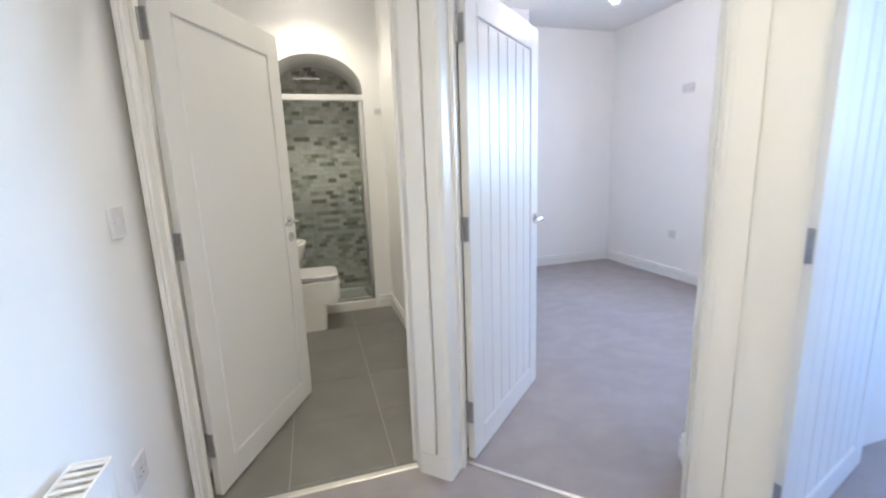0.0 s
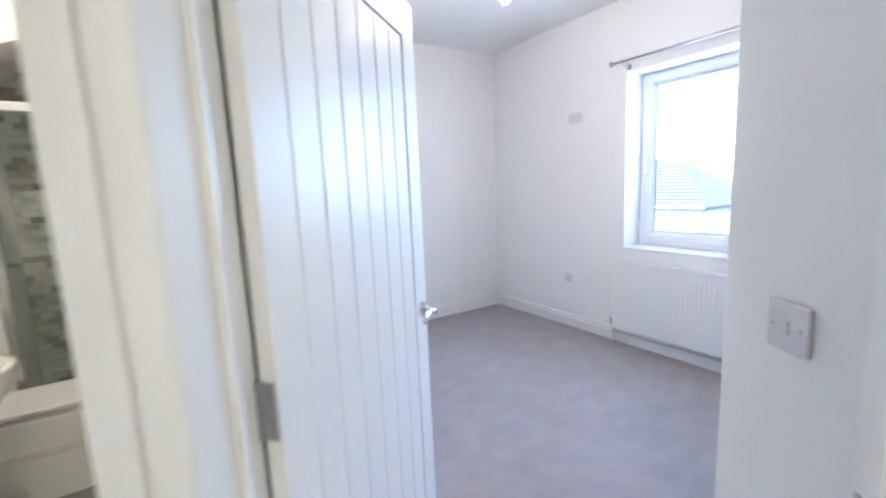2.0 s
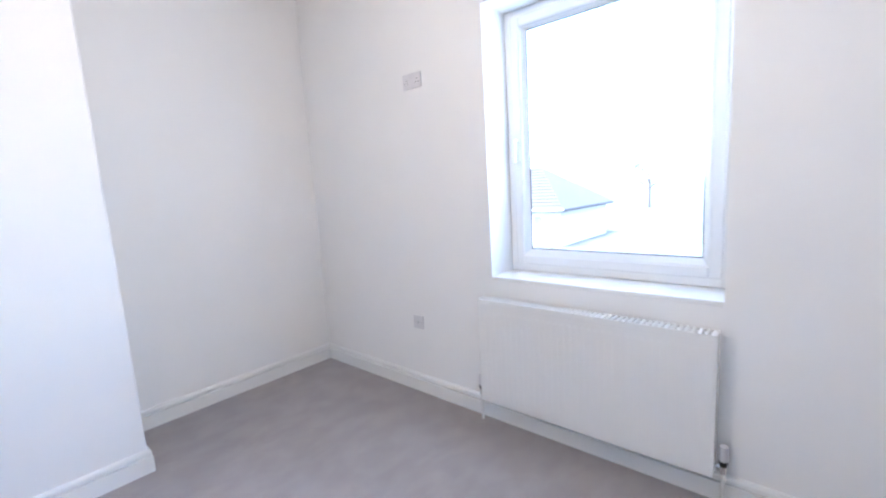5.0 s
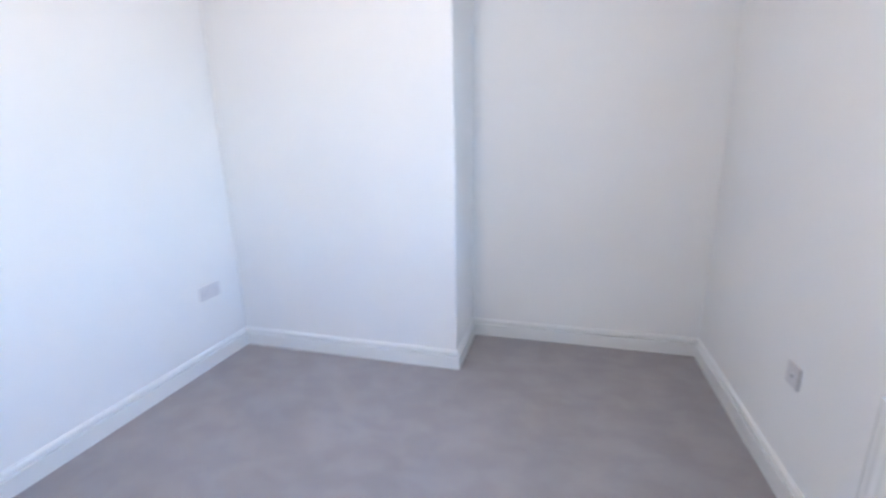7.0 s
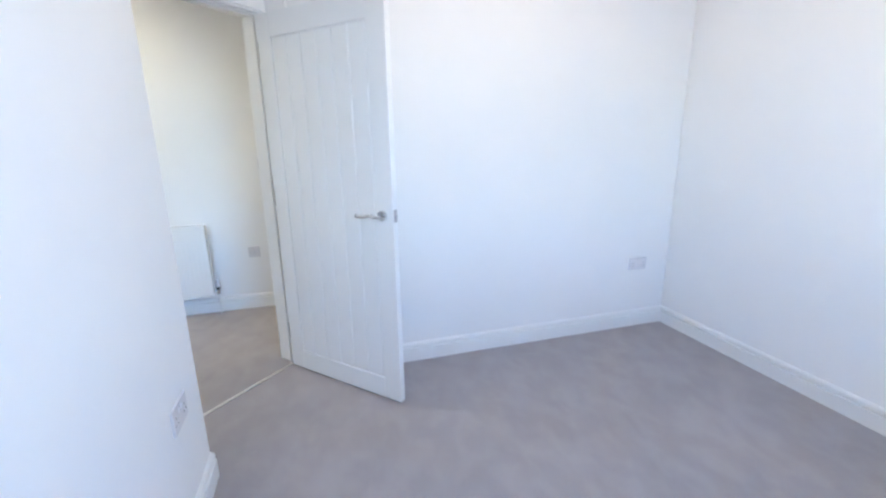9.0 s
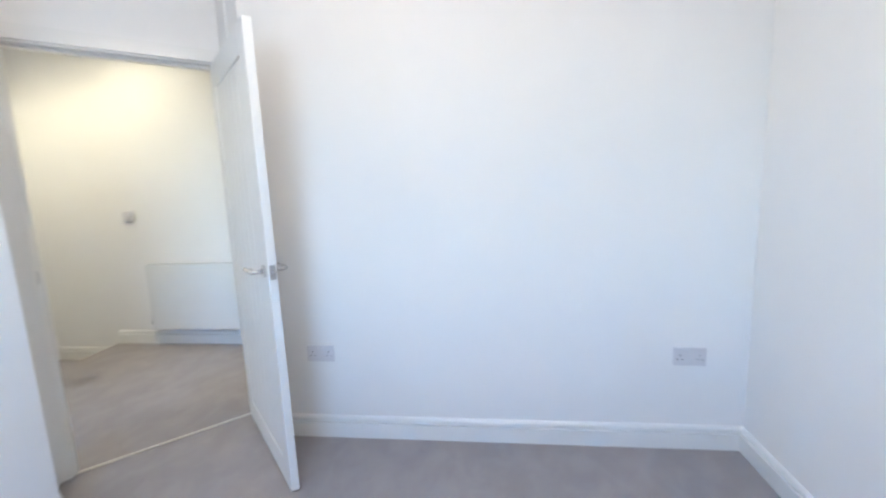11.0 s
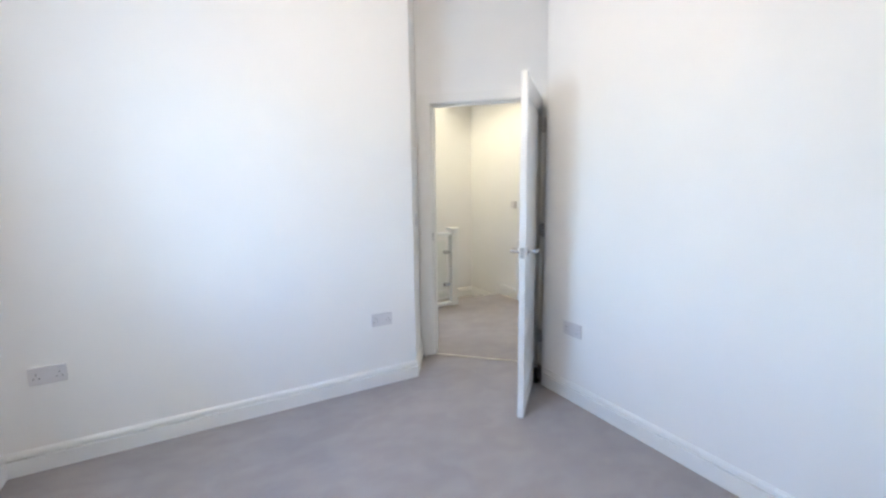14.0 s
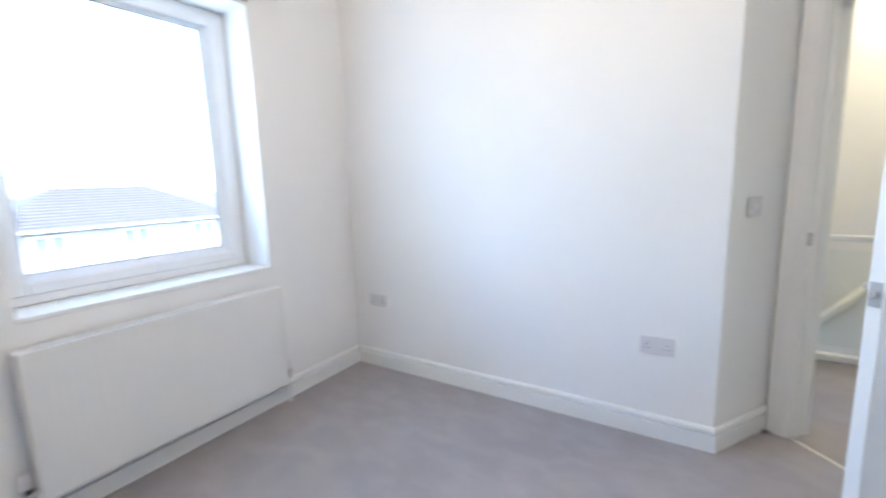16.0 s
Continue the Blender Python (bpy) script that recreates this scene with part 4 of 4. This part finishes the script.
house("pale rendered bungalow with a grey hipped roof", 24, 15.5, 12, 8, 2.5, 2.9, RENDER)
house("brick bungalow with a grey hipped roof", 34, 24.0, 14, 9, 2.8, 3.4, BRICKW)
house("pale rendered bungalow across the road", 27, -13.0, 12, 8, 2.4, 2.2, RENDER)
house("distant pale bungalow with a grey roof", 52, -2.0, 14, 9, 2.6, 2.6, RENDER)
house("brick bungalow further along the road", 30, -36.0, 13, 8, 2.5, 2.5, BRICKW)
for k in range(4):
    y = -28 + 17 * k
    gw = tagged(part("garden_wall", one_box((17.4, y, GZ), (17.62, y + 13, GZ + 0.75), 0.03), BRICKW), "low brick garden wall along the pavement", "garden wall", "garden walls")


def tree(x, y, h, seed):
    rnd = random.Random(seed)
    ob = empty("tree", pose(x, y, GZ), "bushy broadleaved garden tree", "tree", group="garden trees")
    bm = rod(bmesh.new(), (0, 0, 0), (0, 0, h * 0.55), 0.16, 10, 0.08)
    tips = []
    for k in range(9):
        a, z = rnd.uniform(0, math.tau), h * rnd.uniform(0.3, 0.55)
        tip = Vector((math.cos(a) * h * 0.25, math.sin(a) * h * 0.25, z + h * rnd.uniform(0.15, 0.4)))
        rod(bm, (0, 0, z), tip, 0.06, 6, 0.02)
        tips.append(tip)
    part("trunk", bm, BARK, ob)
    verts, faces = [], []
    for k in range(2200):
        t = rnd.choice(tips)
        c = t + Vector((rnd.gauss(0, 1), rnd.gauss(0, 1), rnd.gauss(0, 0.8))) * h * 0.10
        q = Euler((rnd.uniform(0, 6), rnd.uniform(0, 6), rnd.uniform(0, 6))).to_quaternion()
        i = len(verts)
        verts += [tuple(c + q @ Vector(p)) for p in ((-0.11, 0, 0), (0, -0.05, 0.02), (0.11, 0, 0), (0, 0.05, 0.02))]
        faces.append((i, i + 1, i + 2, i + 3))
    me = bpy.data.meshes.new("crown")
    me.from_pydata(verts, [], faces)
    me.materials.append(LEAF)
    cr = new("crown", me)
    cr.parent = ob


tree(40, -9, 6.5, 3)
tree(60, 14, 8, 8)

car = empty("car", pose(13.8, -3.5, GZ + 0.03, 0, 0, 90), "dark blue hatchback parked on the road", "car")
prof = [(-2.0, 0.30), (-2.05, 0.62), (-1.95, 0.86), (-1.55, 1.38), (-0.5, 1.46), (0.35, 1.38), (1.05, 0.92), (1.85, 0.78), (2.02, 0.55), (2.0, 0.30)]
part("body", loft(bmesh.new(), [[(x, y * (1 - 0.12 * max(0, z - 0.85)), z) for x, z in prof] for y in (-0.85, 0.85)]), CARPAINT, car)
for s in (-1, 1):
    part("side_window", one_box((-1.35, s * 0.80 - 0.02, 0.95), (0.5, s * 0.80 + 0.02, 1.28), 0.01), DGLASS, car)
    for x in (-1.3, 1.3):
        wh = part("wheel", rod(bmesh.new(), (x, s * 0.72, 0.31), (x, s * 0.88, 0.31), 0.31, 20), TYRE, car)
        part("rim", rod(bmesh.new(), (x, s * 0.86, 0.31), (x, s * 0.89, 0.31), 0.2, 16), ALU, wh)

# ---- laid pieces: floor tiles and mosaic ----
T = 0.45
tile_data = None
for i in range(-2, 3):
    for j in range(-2, 6):
        x0, y0 = -3.435 + T * i, -2.575 + T * j
        x1, y1 = x0 + T, y0 + T
        cx0, cx1, cy0, cy1 = max(x0, WL), min(x1, BE0), max(y0, -3.053), min(y1, SY - 0.014)
        if cx1 - cx0 < 0.02 or cy1 - cy0 < 0.02:
            continue
        g = 0.0016
        part("tile", one_box((cx0 + g, cy0 + g, -0.008), (cx1 - g, cy1 - g, 0.0), 0.0008), FTILE, bath_floor)

MW, MH, MG = 0.0720, 0.0400, 0.0024
rnd = random.Random(11)
mdata = one_box((MG / 2, -0.006, MG / 2), (MW - MG / 2, 0.0, MH - MG / 2), 0.0009)
first = None
rest_v, rest_f = [], []
rows = int((2.26 - 0.09) / MH)
count = 0
for r_ in range(rows):
    z = 0.09 + r_ * MH
    off = (r_ % 2) * MW / 2
    k = 0
    while True:
        x = SX0 - off + k * MW
        k += 1
        if x > SX1:
            break
        x0, x1 = max(x, SX0), min(x + MW, SX1)
        if x1 - x0 < 0.01:
            continue
        whole = x1 - x0 > MW - 1e-5
        if whole and 0.75 < z < 1.70 and x > SX0 + 0.1 and count < 300:
            count += 1
            if first is None:
                first = part("mosaic_tile", mdata, MOSAIC, shower_wall)
                ob = first
            else:
                ob = new("mosaic_tile", first.data)
                ob.parent = shower_wall
            ob.location = (x, SB, z)
        else:
            i0 = len(rest_v)
            a, b, c, d = x0 + MG / 2, x1 - MG / 2, z + MG / 2, z + MH - MG / 2
            rest_v += [(a, SB, c), (b, SB, c), (b, SB, d), (a, SB, d), (a, SB - 0.006, c), (b, SB - 0.006, c), (b, SB - 0.006, d), (a, SB - 0.006, d)]
            rest_f += [(i0 + 4, i0 + 5, i0 + 6, i0 + 7), (i0, i0 + 1, i0 + 5, i0 + 4), (i0 + 1, i0 + 2, i0 + 6, i0 + 5), (i0 + 2, i0 + 3, i0 + 7, i0 + 6), (i0 + 3, i0, i0 + 4, i0 + 7)]
MREST = MOSAIC.copy()
MREST.name = "mosaic_glass_stone_far"
nt = MREST.node_tree
for node in list(nt.nodes):
    if node.bl_idname == "ShaderNodeObjectInfo":
        geo = nt.nodes.new("ShaderNodeNewGeometry")
        to = node.outputs["Random"].links[0].to_socket
        nt.links.new(geo.outputs["Random Per Island"], to)
        nt.nodes.remove(node)
me = bpy.data.meshes.new("mosaic_field")
me.from_pydata(rest_v, [], rest_f)
me.materials.append(MREST)
mf = tagged(new("mosaic_field", me), kind="stuff")
mf.parent = shower_wall
